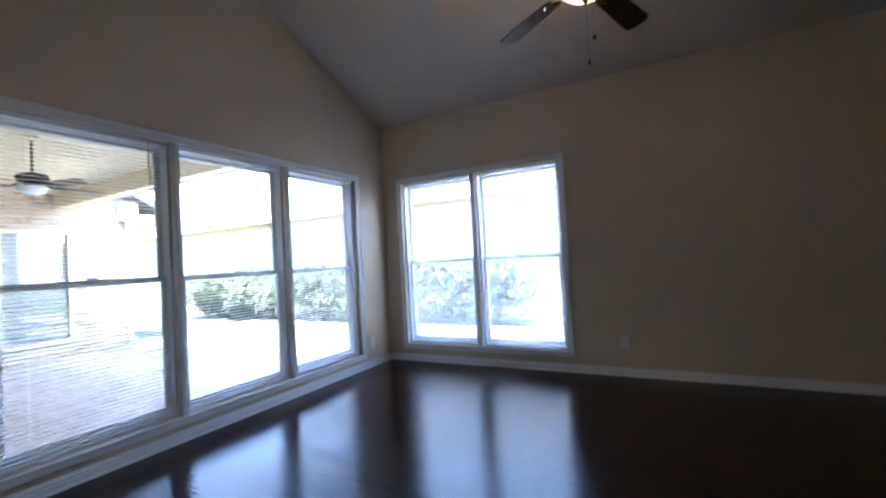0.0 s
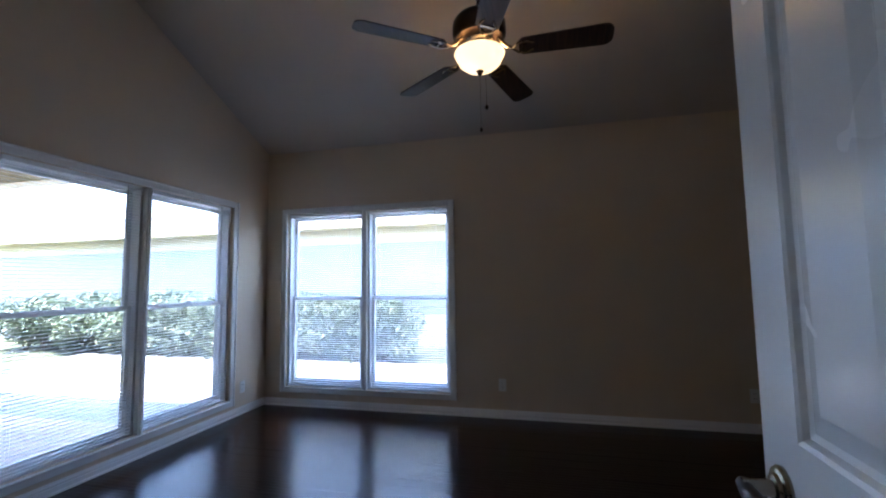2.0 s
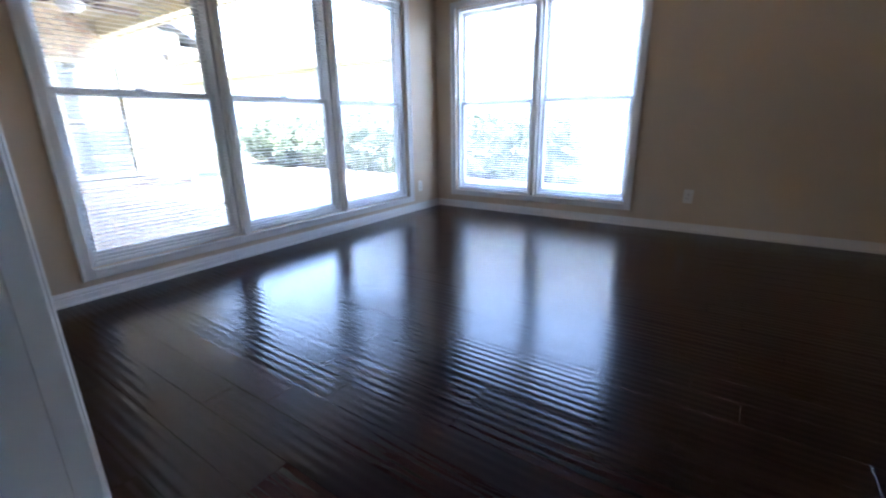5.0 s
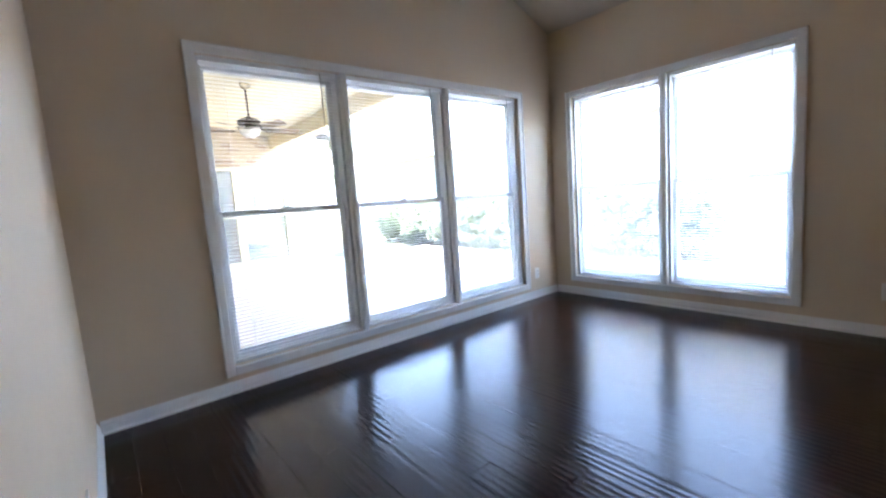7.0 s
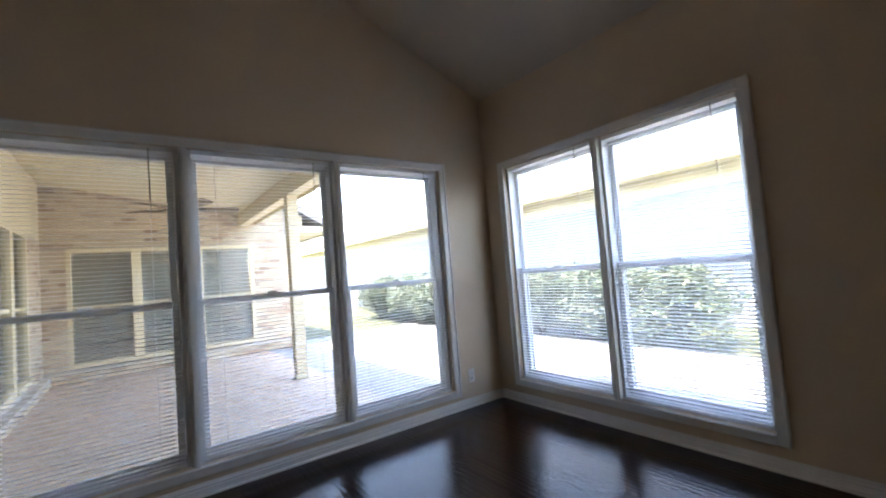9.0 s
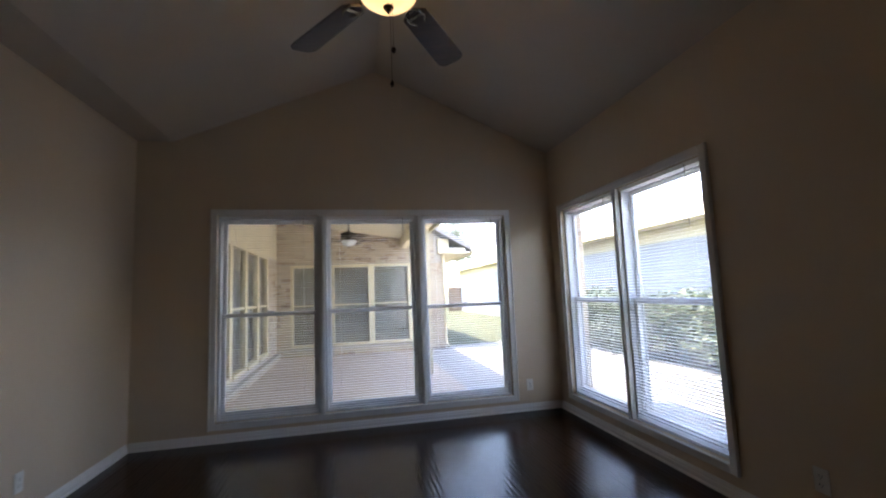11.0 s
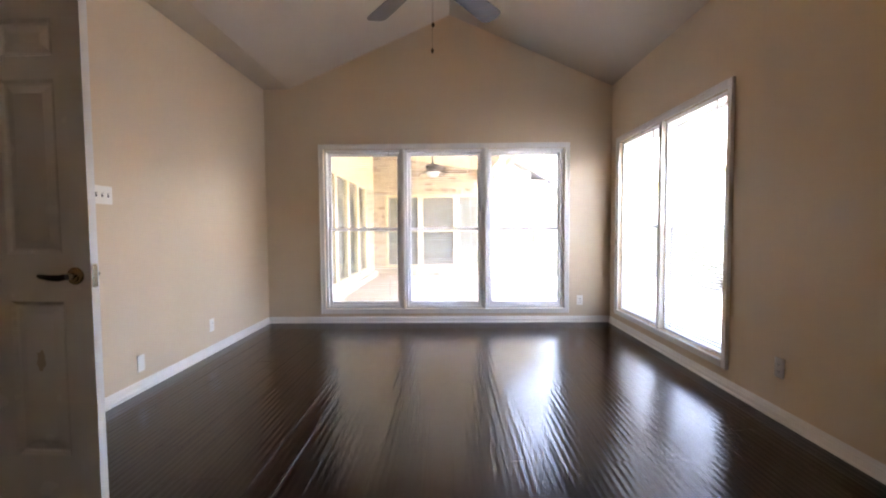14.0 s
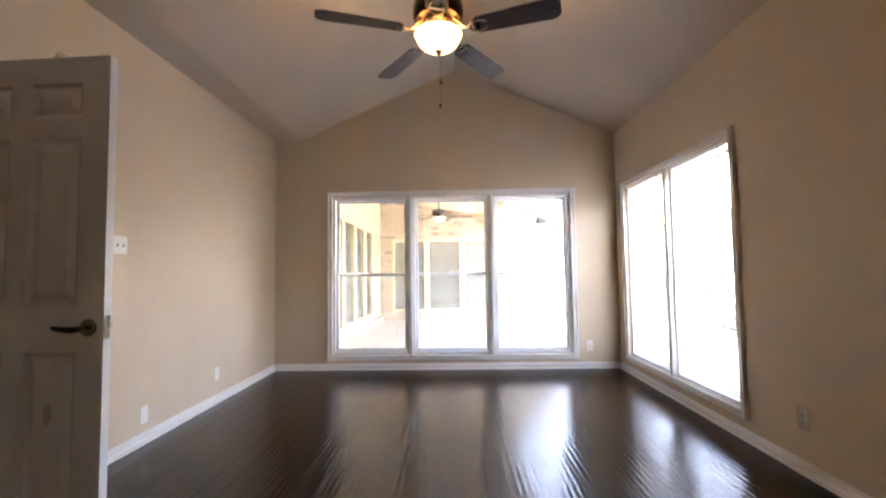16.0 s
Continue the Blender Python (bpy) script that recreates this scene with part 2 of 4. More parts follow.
def lathe(bm, prof, seg=32, m=None, cap=True):
    """A turned shape round z from (radius, height) pairs."""
    rings = [[bm.verts.new((r * math.cos(2 * math.pi * i / seg), r * math.sin(2 * math.pi * i / seg), z)) for i in range(seg)] for r, z in prof]
    for a, b in zip(rings, rings[1:]):
        for i in range(seg):
            bm.faces.new((a[i], a[(i + 1) % seg], b[(i + 1) % seg], b[i]))
    if cap:
        bm.faces.new(rings[0][::-1])
        bm.faces.new(rings[-1])
    if m is not None:
        for ring in rings:
            for v in ring:
                v.co = m @ v.co


def tube(bm, pts, radii, seg=8):
    """A round bar along points, with a radius at each."""
    rings = []
    for i, p in enumerate(pts):
        p = Vector(p)
        d = (Vector(pts[min(i + 1, len(pts) - 1)]) - Vector(pts[max(i - 1, 0)])).normalized()
        q = d.to_track_quat("Z", "Y")
        r = radii[i] if isinstance(radii, (list, tuple)) else radii
        rings.append([bm.verts.new(p + q @ Vector((r * math.cos(2 * math.pi * k / seg), r * math.sin(2 * math.pi * k / seg), 0))) for k in range(seg)])
    for a, b in zip(rings, rings[1:]):
        for k in range(seg):
            bm.faces.new((a[k], a[(k + 1) % seg], b[(k + 1) % seg], b[k]))
    bm.faces.new(rings[0][::-1])
    bm.faces.new(rings[-1])


def bevelled(bm, w=0.004, seg=2, angle=30):
    bmesh.ops.recalc_face_normals(bm, faces=bm.faces)
    e = [k for k in bm.edges if len(k.link_faces) == 2 and k.calc_face_angle(0) > radians(angle)]
    bmesh.ops.bevel(bm, geom=e, offset=w, segments=seg, affect="EDGES", clamp_overlap=True)
    return bm


def link_mesh(name, bm, mat, smooth=False):
    bmesh.ops.recalc_face_normals(bm, faces=bm.faces)
    me = bpy.data.meshes.new(name)
    bm.to_mesh(me)
    bm.free()
    me.materials.append(mat)
    if smooth:
        for p in me.polygons:
            p.use_smooth = True
        me.set_sharp_from_angle(angle=radians(35))
    return new(name, me)


def part(name, bm, mat, parent, label="", smooth=False):
    ob = link_mesh(name, bm, mat, smooth)
    ob.parent = parent
    return tagged(ob, label) if label else ob


def slab(name, b, mat, parent, label="", bevel=0.0):
    bm = bmesh.new()
    box(bm, *b)
    if bevel:
        bevelled(bm, bevel, 2)
    return part(name, bm, mat, parent, label)


def empty(name, m=None):
    ob = new(name)
    ob.empty_display_size = 0.1
    if m is not None:
        ob.matrix_basis = m
    return ob


def structure(name, mat, label, category, *bs):
    bm = bmesh.new()
    for b in bs:
        box(bm, *b)
    return tagged(link_mesh(name, bm, mat), label, category, kind="structure")


# ------------------------------------------------------------------ the room's shell
NX0, NX1, NZ0, NZ1 = 0.69, 3.51, 0.17, 2.05      # north window opening
EY0, EY1, EZ0, EZ1 = -2.075, -0.255, 0.20, 2.05  # east window opening
DY0, DY1, DZ = -3.352, -2.582, 2.045             # doorway in the west wall
T = 0.16
structure("wall_north", WALL, "beige painted gable wall with a triple window", "wall",
          (-0.12, 0, 0, NX0, T, NZ1), (NX1, 0, 0, W + T, T, NZ1), (NX0, 0, 0, NX1, T, NZ0))
structure("wall_east", WALL, "beige painted wall with a double window", "wall",
          (W, S, 0, W + T, EY0, 2.82), (W, EY1, 0, W + T, 0, 2.82), (W, EY0, 0, W + T, EY1, EZ0), (W, EY0, EZ1, W + T, EY1, 2.82))
structure("wall_west", WALL, "beige painted wall with a doorway", "wall",
          (-0.12, S, 0, 0, DY0 - 0.02, 2.82), (-0.12, DY1 + 0.02, 0, 0, 0, 2.82), (-0.12, DY0 - 0.02, DZ + 0.02, 0, DY1 + 0.02, 2.82))
structure("wall_south", WALL, "plain beige painted wall", "wall", (-0.12, S - T, 0, W + T, S, NZ1))


def gable(name, y0, y1):
    """The pointed upper part of an end wall, up to the roof."""
    bm = bmesh.new()
    sec = [(-0.12, NZ1), (W + T, NZ1), (W + T, EAVE + 0.14), (W, EAVE + 0.2), (RX, RIDGE + 0.2), (SOFF, EAVE + 0.2), (-0.12, EAVE + 0.2)]
    a, b = ([bm.verts.new((x, y, z)) for x, z in sec] for y in (y0, y1))
    for i in range(len(sec)):
        bm.faces.new((a[i], a[(i + 1) % len(sec)], b[(i + 1) % len(sec)], b[i]))
    bm.faces.new(a)
    bm.faces.new(b[::-1])
    tagged(link_mesh(name, bm, WALL), "beige painted gable above the window head", "wall", kind="structure")


gable("wall_north_gable", 0, T)
gable("wall_south_gable", S - T, S)


def ceiling():
    bm = bmesh.new()
    lo = [(-0.3, EAVE), (SOFF, EAVE), (RX, RIDGE), (W, EAVE), (W + 0.55, EAVE - 0.24)]
    hi = [(-0.3, EAVE + 0.25), (SOFF, EAVE + 0.25), (RX, RIDGE + 0.25), (W, EAVE + 0.25), (W + 0.55, EAVE + 0.01)]
    sec = lo + hi[::-1]
    a = [bm.verts.new((x, S, z)) for x, z in sec]
    b = [bm.verts.new((x, 0.0, z)) for x, z in sec]
    n = len(sec)
    for i in range(n):
        bm.faces.new((a[i], a[(i + 1) % n], b[(i + 1) % n], b[i]))
    for i in range(4):
        for s in (a, b):
            bm.faces.new((s[i], s[i + 1], s[n - 2 - i], s[n - 1 - i]))
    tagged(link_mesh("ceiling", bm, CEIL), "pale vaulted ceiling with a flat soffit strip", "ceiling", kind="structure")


ceiling()

# hall behind the doorway
structure("hall_wall", HALLWALL, "plain beige hall walls outside the doorway", "wall",
          (-1.7, -4.6, 0, -1.6, -1.6, 2.5), (-1.6, -4.7, 0, -0.12, -4.6, 2.5), (-1.6, -1.6, 0, -0.12, -1.5, 2.5))
structure("hall_ceiling", CEIL, "flat white hall ceiling", "ceiling", (-1.7, -4.7, 2.5, -0.12, -1.5, 2.6))
structure("hall_floor", PLANK, "dark wooden hall floor", "floor", (-1.7, -4.7, -0.1, -0.121, -1.5, -0.001))


def profile_run(name, parent_label, cat, prof, runs, mat, kind="structure"):
    """A moulding of (out, up) section along straight runs: start, end, and the way into the room."""
    bm = bmesh.new()
    for (x0, y0), (x1, y1), (nx, ny) in runs:
        a = [bm.verts.new((x0 + nx * o, y0 + ny * o, u)) for o, u in prof]
        b = [bm.verts.new((x1 + nx * o, y1 + ny * o, u)) for o, u in prof]
        n = len(prof)
        for i in range(n):
            bm.faces.new((a[i], a[(i + 1) % n], b[(i + 1) % n], b[i]))
        bm.faces.new(a[::-1])
        bm.faces.new(b)
    return tagged(link_mesh(name, bm, mat), parent_label, cat, kind=kind)


BASE = [(0.0005, 0.0), (0.022, 0.0), (0.022, 0.010), (0.014, 0.016), (0.014, 0.044), (0.009, 0.047), (0.009, 0.051), (0.012, 0.054), (0.010, 0.062), (0.005, 0.067), (0.005, 0.074), (0.0005, 0.076)]
profile_run("baseboard", "white painted baseboard with a moulded top", "baseboard", BASE, [((0.014, 0), (W - 0.014, 0), (0, -1))], TRIM)
profile_run("baseboard", "white painted baseboard with a moulded top", "baseboard", BASE, [((W, S), (W, -0.014), (-1, 0))], TRIM)
profile_run("baseboard", "white painted baseboard with a moulded top", "baseboard", BASE, [((0, DY1 + 0.075), (0, -0.014), (1, 0)), ((0, S), (0, DY0 - 0.075), (1, 0))], TRIM)
profile_run("baseboard", "white painted baseboard with a moulded top", "baseboard", BASE, [((0.03, S), (W - 0.03, S), (0, 1))], TRIM)


# ------------------------------------------------------------------ windows
def casing(parent, m, x0, x1, z0, z1, w=0.058):
    """Picture-frame casing round an opening; local x along the wall, y out of the room, z up."""
    for name, b in (("casing", (x0 - w, -0.018, z0 - w, x0, 0, z1 + w)), ("casing", (x1, -0.018, z0 - w, x1 + w, 0, z1 + w)),
                    ("casing", (x0, -0.018, z1, x1, 0, z1 + w)), ("window_sill", (x0, -0.020, z0 - w, x1, 0, z0))):
        bm = bmesh.new()
        box(bm, *b)
        bx0, by0, bz0, bx1, by1, bz1 = b
        if bx1 - bx0 < 0.1:
            e = bx0 if bx0 < x0 - 0.01 else bx1 - 0.016
            box(bm, e, -0.027, bz0, e + 0.016, -0.018, bz1)
        elif bz0 > 1:
            box(bm, bx0, -0.027, bz1 - 0.016, bx1, -0.018, bz1)
        else:
            box(bm, bx0, -0.034, bz1 - 0.014, bx1, -0.020, bz1)
        bevelled(bm, 0.003, 1)
        bm.transform(m)
        part(name, bm, TRIM, parent)


def sash_window(parent, m, x0, x1, z0, z1, rail, screened=False):
    """One double-hung unit: frame, an outer top sash and an inner bottom sash, each with its pane."""
    bm = bmesh.new()
    for b in ((x0, 0.03, z0, x0 + 0.022, 0.15, z1), (x1 - 0.022, 0.03, z0, x1, 0.15, z1), (x0 + 0.022, 0.03, z1 - 0.03, x1 - 0.022, 0.15, z1), (x0 + 0.022, 0.03, z0, x1 - 0.022, 0.15, z0 + 0.018)):
        box(bm, *b)
    bevelled(bm, 0.002, 1)
    bm.transform(m)
    part("window_frame", bm, SASH, parent)
    for y, a, b, low in ((0.105, rail - 0.02, z1 - 0.03, 0.036), (0.07, z0 + 0.018, rail + 0.02, 0.055)):
        u0, u1, s, top = x0 + 0.024, x1 - 0.024, 0.036, 0.036
        bm = bmesh.new()
        for q in ((u0, y, a, u0 + s, y + 0.03, b), (u1 - s, y, a, u1, y + 0.03, b), (u0 + s, y, a, u1 - s, y + 0.03, a + low), (u0 + s, y, b - top, u1 - s, y + 0.03, b)):
            box(bm, *q)
        bevelled(bm, 0.004, 1)
        if y < 0.1:
            box(bm, (u0 + u1) / 2 - 0.03, y - 0.012, b - 0.006, (u0 + u1) / 2 + 0.03, y + 0.012, b + 0.012)
        bm.transform(m)
        sash = part("sash", bm, SASH, parent)
        bm = bmesh.new()
        box(bm, u0 + s - 0.004, y + 0.013, a + low - 0.004, u1 - s + 0.004, y + 0.017, b - top + 0.004)
        bm.transform(m)
        pane = part("pane", bm, GLASS, sash)
        pane.visible_shadow = False
    if screened:
        u0, u1, a, b = x0 + 0.024, x1 - 0.024, z0 + 0.020, rail + 0.01
        bm = bmesh.new()
        for q in ((u0, 0.138, a, u0 + 0.02, 0.147, b), (u1 - 0.02, 0.138, a, u1, 0.147, b), (u0 + 0.02, 0.138, a, u1 - 0.02, 0.147, a + 0.02), (u0 + 0.02, 0.138, b - 0.02, u1 - 0.02, 0.147, b)):
            box(bm, *q)
        bm.transform(m)
        rim = part("screen_frame", bm, SASH, parent)
        bm = bmesh.new()
        bm.faces.new([bm.verts.new((x, 0.142, z)) for x, z in ((u0 + 0.02, a + 0.02), (u1 - 0.02, a + 0.02), (u1 - 0.02, b - 0.02), (u0 + 0.02, b - 0.02))])
        bm.transform(m)
        part("insect_screen", bm, SCREEN, rim, "fine grey insect screen").visible_shadow = False


def mini_blind(m, x0, x1, z0, z1, tilt, label):
    """A lowered blind with open slats: headrail, slats, bottom rail, ladder cords and a wand."""
    thing = tagged(empty("window_blind", m @ pose((x0 + x1) / 2, 0.028, z0)), label, "window blind", "lowered window blinds", "")
    half = (x1 - x0) / 2
    slab("headrail", (-half, -0.014, z1 - z0 - 0.03, half, 0.014, z1 - z0), SLAT, thing, bevel=0.002)
    slab("bottom_rail", (-half, -0.012, 0.004, half, 0.012, 0.016), SLAT, thing, bevel=0.002)
    bm = bmesh.new()
    turn = pose(0, 0, 0, tilt)
    rows = []
    for y, u in ((-0.0122, -0.0007), (-0.0042, 0.0005), (0.0042, 0.0005), (0.0122, -0.0007)):
        rows.append([bm.verts.new(turn @ Vector((x, y, u + d))) for d in (0, 0.0005) for x in (-half + 0.003, half - 0.003)])
    for a, b in zip(rows, rows[1:]):
        bm.faces.new((a[0], a[1], b[1], b[0]))
        bm.faces.new((a[2], b[2], b[3], a[3]))
    bm.faces.new((rows[0][0], rows[0][2], rows[0][3], rows[0][1]))
    bm.faces.new((rows[-1][0], rows[-1][1], rows[-1][3], rows[-1][2]))
    z = 0.034
    first = part("slat", bm, SLAT, thing)
    first.location.z = z
    while z < z1 - z0 - 0.062:
        z += 0.0228
        ob = new("slat", first.data)
        ob.parent = thing
        ob.location = (random.uniform(-0.001, 0.001), 0, z)
        ob.rotation_euler = (radians(random.uniform(-2, 2)), radians(random.uniform(-0.08, 0.08)), 0)
    bm = bmesh.new()
    for x in (-half * 0.72, half * 0.72):
        for y in (-0.0145, 0.0145):
            tube(bm, [(x, y, 0.01), (x, y, z1 - z0 - 0.02)], 0.0007, 4)
    part("ladder_cord", bm, SLAT, thing)
    bm = bmesh.new()
    tube(bm, [(half - 0.12, -0.020, z1 - z0 - 0.02), (half - 0.118, -0.022, z1 - z0 - 0.42)], 0.0028, 6)
    part("tilt_wand", bm, FARBLIND, thing, "thin grey tilt wand")
    return thing


wn_thing = tagged(empty("window_1"), "white triple double-hung window above the baseboard", "window", kind="structure")
casing(wn_thing, Matrix(), NX0, NX1, NZ0, NZ1)
NU = [(0.69, 1.60), (1.645, 2.565), (2.61, 3.51)]
for a, b in zip(NU, NU[1:]):
    bm = bmesh.new()
    box(bm, a[1], -0.012, NZ0, b[0], 0.15, NZ1)
    box(bm, a[1] + 0.012, -0.02, NZ0, b[0] - 0.012, -0.012, NZ1)
    bevelled(bm, 0.002, 1)
    part("mullion", bm, TRIM, wn_thing)
for x0, x1 in NU:
    sash_window(wn_thing, Matrix(), x0, x1, NZ0, NZ1, 1.112, x0 > 2.6)
    mini_blind(Matrix(), x0 + 0.026, x1 - 0.026, NZ0 + 0.01, NZ1 - 0.002, 2, "white lowered mini blind with open horizontal slats")
EM = Matrix.Translation((W, 0, 0)) @ pose(0, 0, 0, 0, 0, -90)      # local x runs south, y east
we_thing = tagged(empty("window_2"), "white double double-hung window above the baseboard", "window", kind="structure")
casing(we_thing, EM, -EY1, -EY0, EZ0, EZ1)
EU = [(0.255, 1.140), (1.190, 2.075)]
bm = bmesh.new()
box(bm, EU[0][1], -0.012, EZ0, EU[1][0], 0.15, EZ1)
box(bm, EU[0][1] + 0.012, -0.02, EZ0, EU[1][0] - 0.012, -0.012, EZ1)
bevelled(bm, 0.002, 1)
bm.transform(EM)
part("mullion", bm, TRIM, we_thing)
for x0, x1 in EU:
    sash_window(we_thing, EM, x0, x1, EZ0, EZ1, 1.128, True)
    mini_blind(EM, x0 + 0.026, x1 - 0.026, EZ0 + 0.01, EZ1 - 0.002, 9, "white lowered mini blind with open horizontal slats")


# ------------------------------------------------------------------ door, open into the room
def panel_door(m, width, height, thick):
    door = tagged(empty("door_1", m), "open white six-panel door with a lever handle", "door", kind="structure")
    st, mid = 0.115, 0.085
    pw = (width - 2 * st - mid) / 2
    rows = [(0.225, 0.845), (1.03, 1.70), (1.785, 1.925)]
    cols = [(st, st + pw), (st + pw + mid, width - st)]
    bm = bmesh.new()
    for b in ((0, 0, 0.008, st, thick, height), (width - st, 0, 0.008, width, thick, height), (cols[0][1], 0, 0.008, cols[1][0], thick, height)):
        box(bm, *b)
    zs = [0.008] + [v for r in rows for v in r] + [height]
    for c0, c1 in cols:
        for i in range(0, len(zs), 2):
            box(bm, c0, 0, zs[i], c1, thick, zs[i + 1])
    bmesh.ops.remove_doubles(bm, verts=bm.verts, dist=0.0001)
    leaf = part("leaf", bm, DOORPAINT, door)
    for c0, c1 in cols:
        for z0, z1 in rows:
            bm = bmesh.new()
            for y0, y1, sgn in ((0.0, thick / 2, 1), (thick, thick / 2, -1)):
                loops = []
                for inset, dep in ((0, 0.0), (0.006, 0.003), (0.012, 0.010), (0.022, 0.0115), (0.028, 0.010), (0.052, 0.0045), (0.056, 0.0045)):
                    y = y0 + sgn * (dep + 0.0002)
                    loops.append([bm.verts.new((x, y, z)) for x, z in ((c0 + inset, z0 + inset), (c1 - inset, z0 + inset), (c1 - inset, z1 - inset), (c0 + inset, z1 - inset))])
                for a, b in zip(loops, loops[1:]):
                    for i in range(4):
                        bm.faces.new((a[i], a[(i + 1) % 4], b[(i + 1) % 4], b[i]))
                bm.faces.new(loops[-1])
            part("door_panel", bm, DOORPAINT, leaf)
    for side, y in ((1, thick), (-1, 0.0)):
        mm = Matrix.Translation((width - 0.062, y, 0.945)) @ pose(0, 0, 0, -90 * side)
        bm = bmesh.new()
        lathe(bm, [(0.034, 0), (0.034, 0.004), (0.031, 0.008), (0.024, 0.010), (0.021, 0.014), (0.013, 0.016), (0.011, 0.045), (0.012, 0.055)], 32, mm)
        handle = part("door_handle", bm, NICKEL, door, "aged bronze and nickel lever handle", True)
        bm = bmesh.new()
        tip = [(0.012, 0.050), (-0.02, 0.052), (-0.06, 0.049), (-0.10, 0.044), (-0.112, 0.040)]
        tube(bm, [(x, side * 0.004 * math.sin(i * 1.2), z) for i, (x, z) in enumerate(tip)], [0.010, 0.0125, 0.011, 0.009, 0.006], 12)
        bm.transform(mm)
        part("lever", bm, BRONZE, handle, "dark bronze lever", True)
    bm = bmesh.new()
    spot, ring = random.Random(3), []
    for i in range(18):
        a = i * math.tau / 18
        q = spot.uniform(0.6, 1.0)
        ring.append(bm.verts.new((width - st - pw / 2 + 0.022 * q * math.cos(a), 0.0036, 0.615 + (0.045 if math.sin(a) > 0 else 0.06) * q * math.sin(a))))
    bm.faces.new(ring)
    part("stain", bm, STAIN, door, "small tan stain on the lower panel")
    bm = bmesh.new()
    box(bm, width - 0.0005, 0.006, 0.90, width + 0.0015, thick - 0.006, 0.99)
    part("latch_plate", bm, NICKEL, door)
    for z in (0.2, 1.0, 1.82):
        bm = bmesh.new()
        tube(bm, [(-0.006, -0.006, z - 0.045), (-0.006, -0.006, z + 0.045)], 0.006, 10)
        box(bm, -0.001, -0.001, z - 0.044, 0.0, thick - 0.004, z + 0.044)
        part("hinge", bm, NICKEL, door)
    return door


DOOR_OPEN = 92.5
# local x runs from the hinge to the lock edge; local y is the thickness, towards the hall when shut
panel_door(Matrix.Translation((0.006, DY0 + 0.004, 0)) @ pose(0, 0, 0, 0, 0, 90 - DOOR_OPEN), 0.762, 2.035, 0.035)

frame_thing = tagged(empty("door_frame"), "white painted door jamb with moulded casing", "door frame", kind="structure")
for b in ((-0.12, DY0 - 0.02, 0, 0, DY0, DZ), (-0.12, DY1, 0, 0, DY1 + 0.02, DZ), (-0.12, DY0 - 0.02, DZ, 0, DY1 + 0.02, DZ + 0.02)):
    slab("jamb", b, TRIM, frame_thing)
for b in ((0.0, DY1 + 0.006, 0, 0.016, DY1 + 0.066, DZ + 0.066), (0.0, DY0 - 0.066, 0, 0.016, DY0 - 0.006, DZ + 0.066), (0.0, DY0 - 0.006, DZ + 0.006, 0.016, DY1 + 0.006, DZ + 0.066)):
    bm = bmesh.new()
    box(bm, *b)
    if b[4] - b[1] < 0.1:
        o = b[4] - 0.018 if b[1] > -3 else b[1]
        box(bm, 0.016, o, 0, 0.024, o + 0.018, b[5])
        o = b[1] + 0.006 if b[1] > -3 else b[4] - 0.014
        box(bm, 0.016, o, 0, 0.019, o + 0.008, b[5] - 0.05)
    else:
        box(bm, 0.016, b[1], b[5] - 0.018, 0.024, b[4], b[5])
    bevelled(bm, 0.003, 1)
    part("casing", bm, TRIM, frame_thing)
for b in ((-0.06, DY1 - 0.012, 0, -0.04, DY1, DZ), (-0.06, DY0, 0, -0.04, DY0 + 0.012, DZ)):
    slab("door_stop", b, TRIM, frame_thing)


# ------------------------------------------------------------------ ceiling fan
def blade_mesh(bm, r0, r1, w0, w1, thick, pitch):
    """A paddle along x with rounded corners, tilted by its pitch."""
    out = []
    n = 8
    c = 0.045
    for i in range(n + 1):
        a = -math.pi / 2 + math.pi / 2 * i / n
        out.append((r1 - c + c * math.cos(a), -w1 / 2 + c + c * math.sin(a)))
    for i in range(n + 1):
        a = math.pi / 2 * i / n
        out.append((r1 - c + c * math.cos(a), w1 / 2 - c + c * math.sin(a)))
    out += [(r0 + 0.02, w0 / 2), (r0, w0 / 2 - 0.02), (r0, -w0 / 2 + 0.02), (r0 + 0.02, -w0 / 2)]
    m = pose(0, 0, 0, pitch)
    top = [bm.verts.new(m @ Vector((x, y, thick / 2))) for x, y in out]
    bot = [bm.verts.new(m @ Vector((x, y, -thick / 2))) for x, y in out]
    bm.faces.new(top)
    bm.faces.new(bot[::-1])
    for i in range(len(out)):
        bm.faces.new((top[i], bot[i], bot[(i + 1) % len(out)], top[(i + 1) % len(out)]))


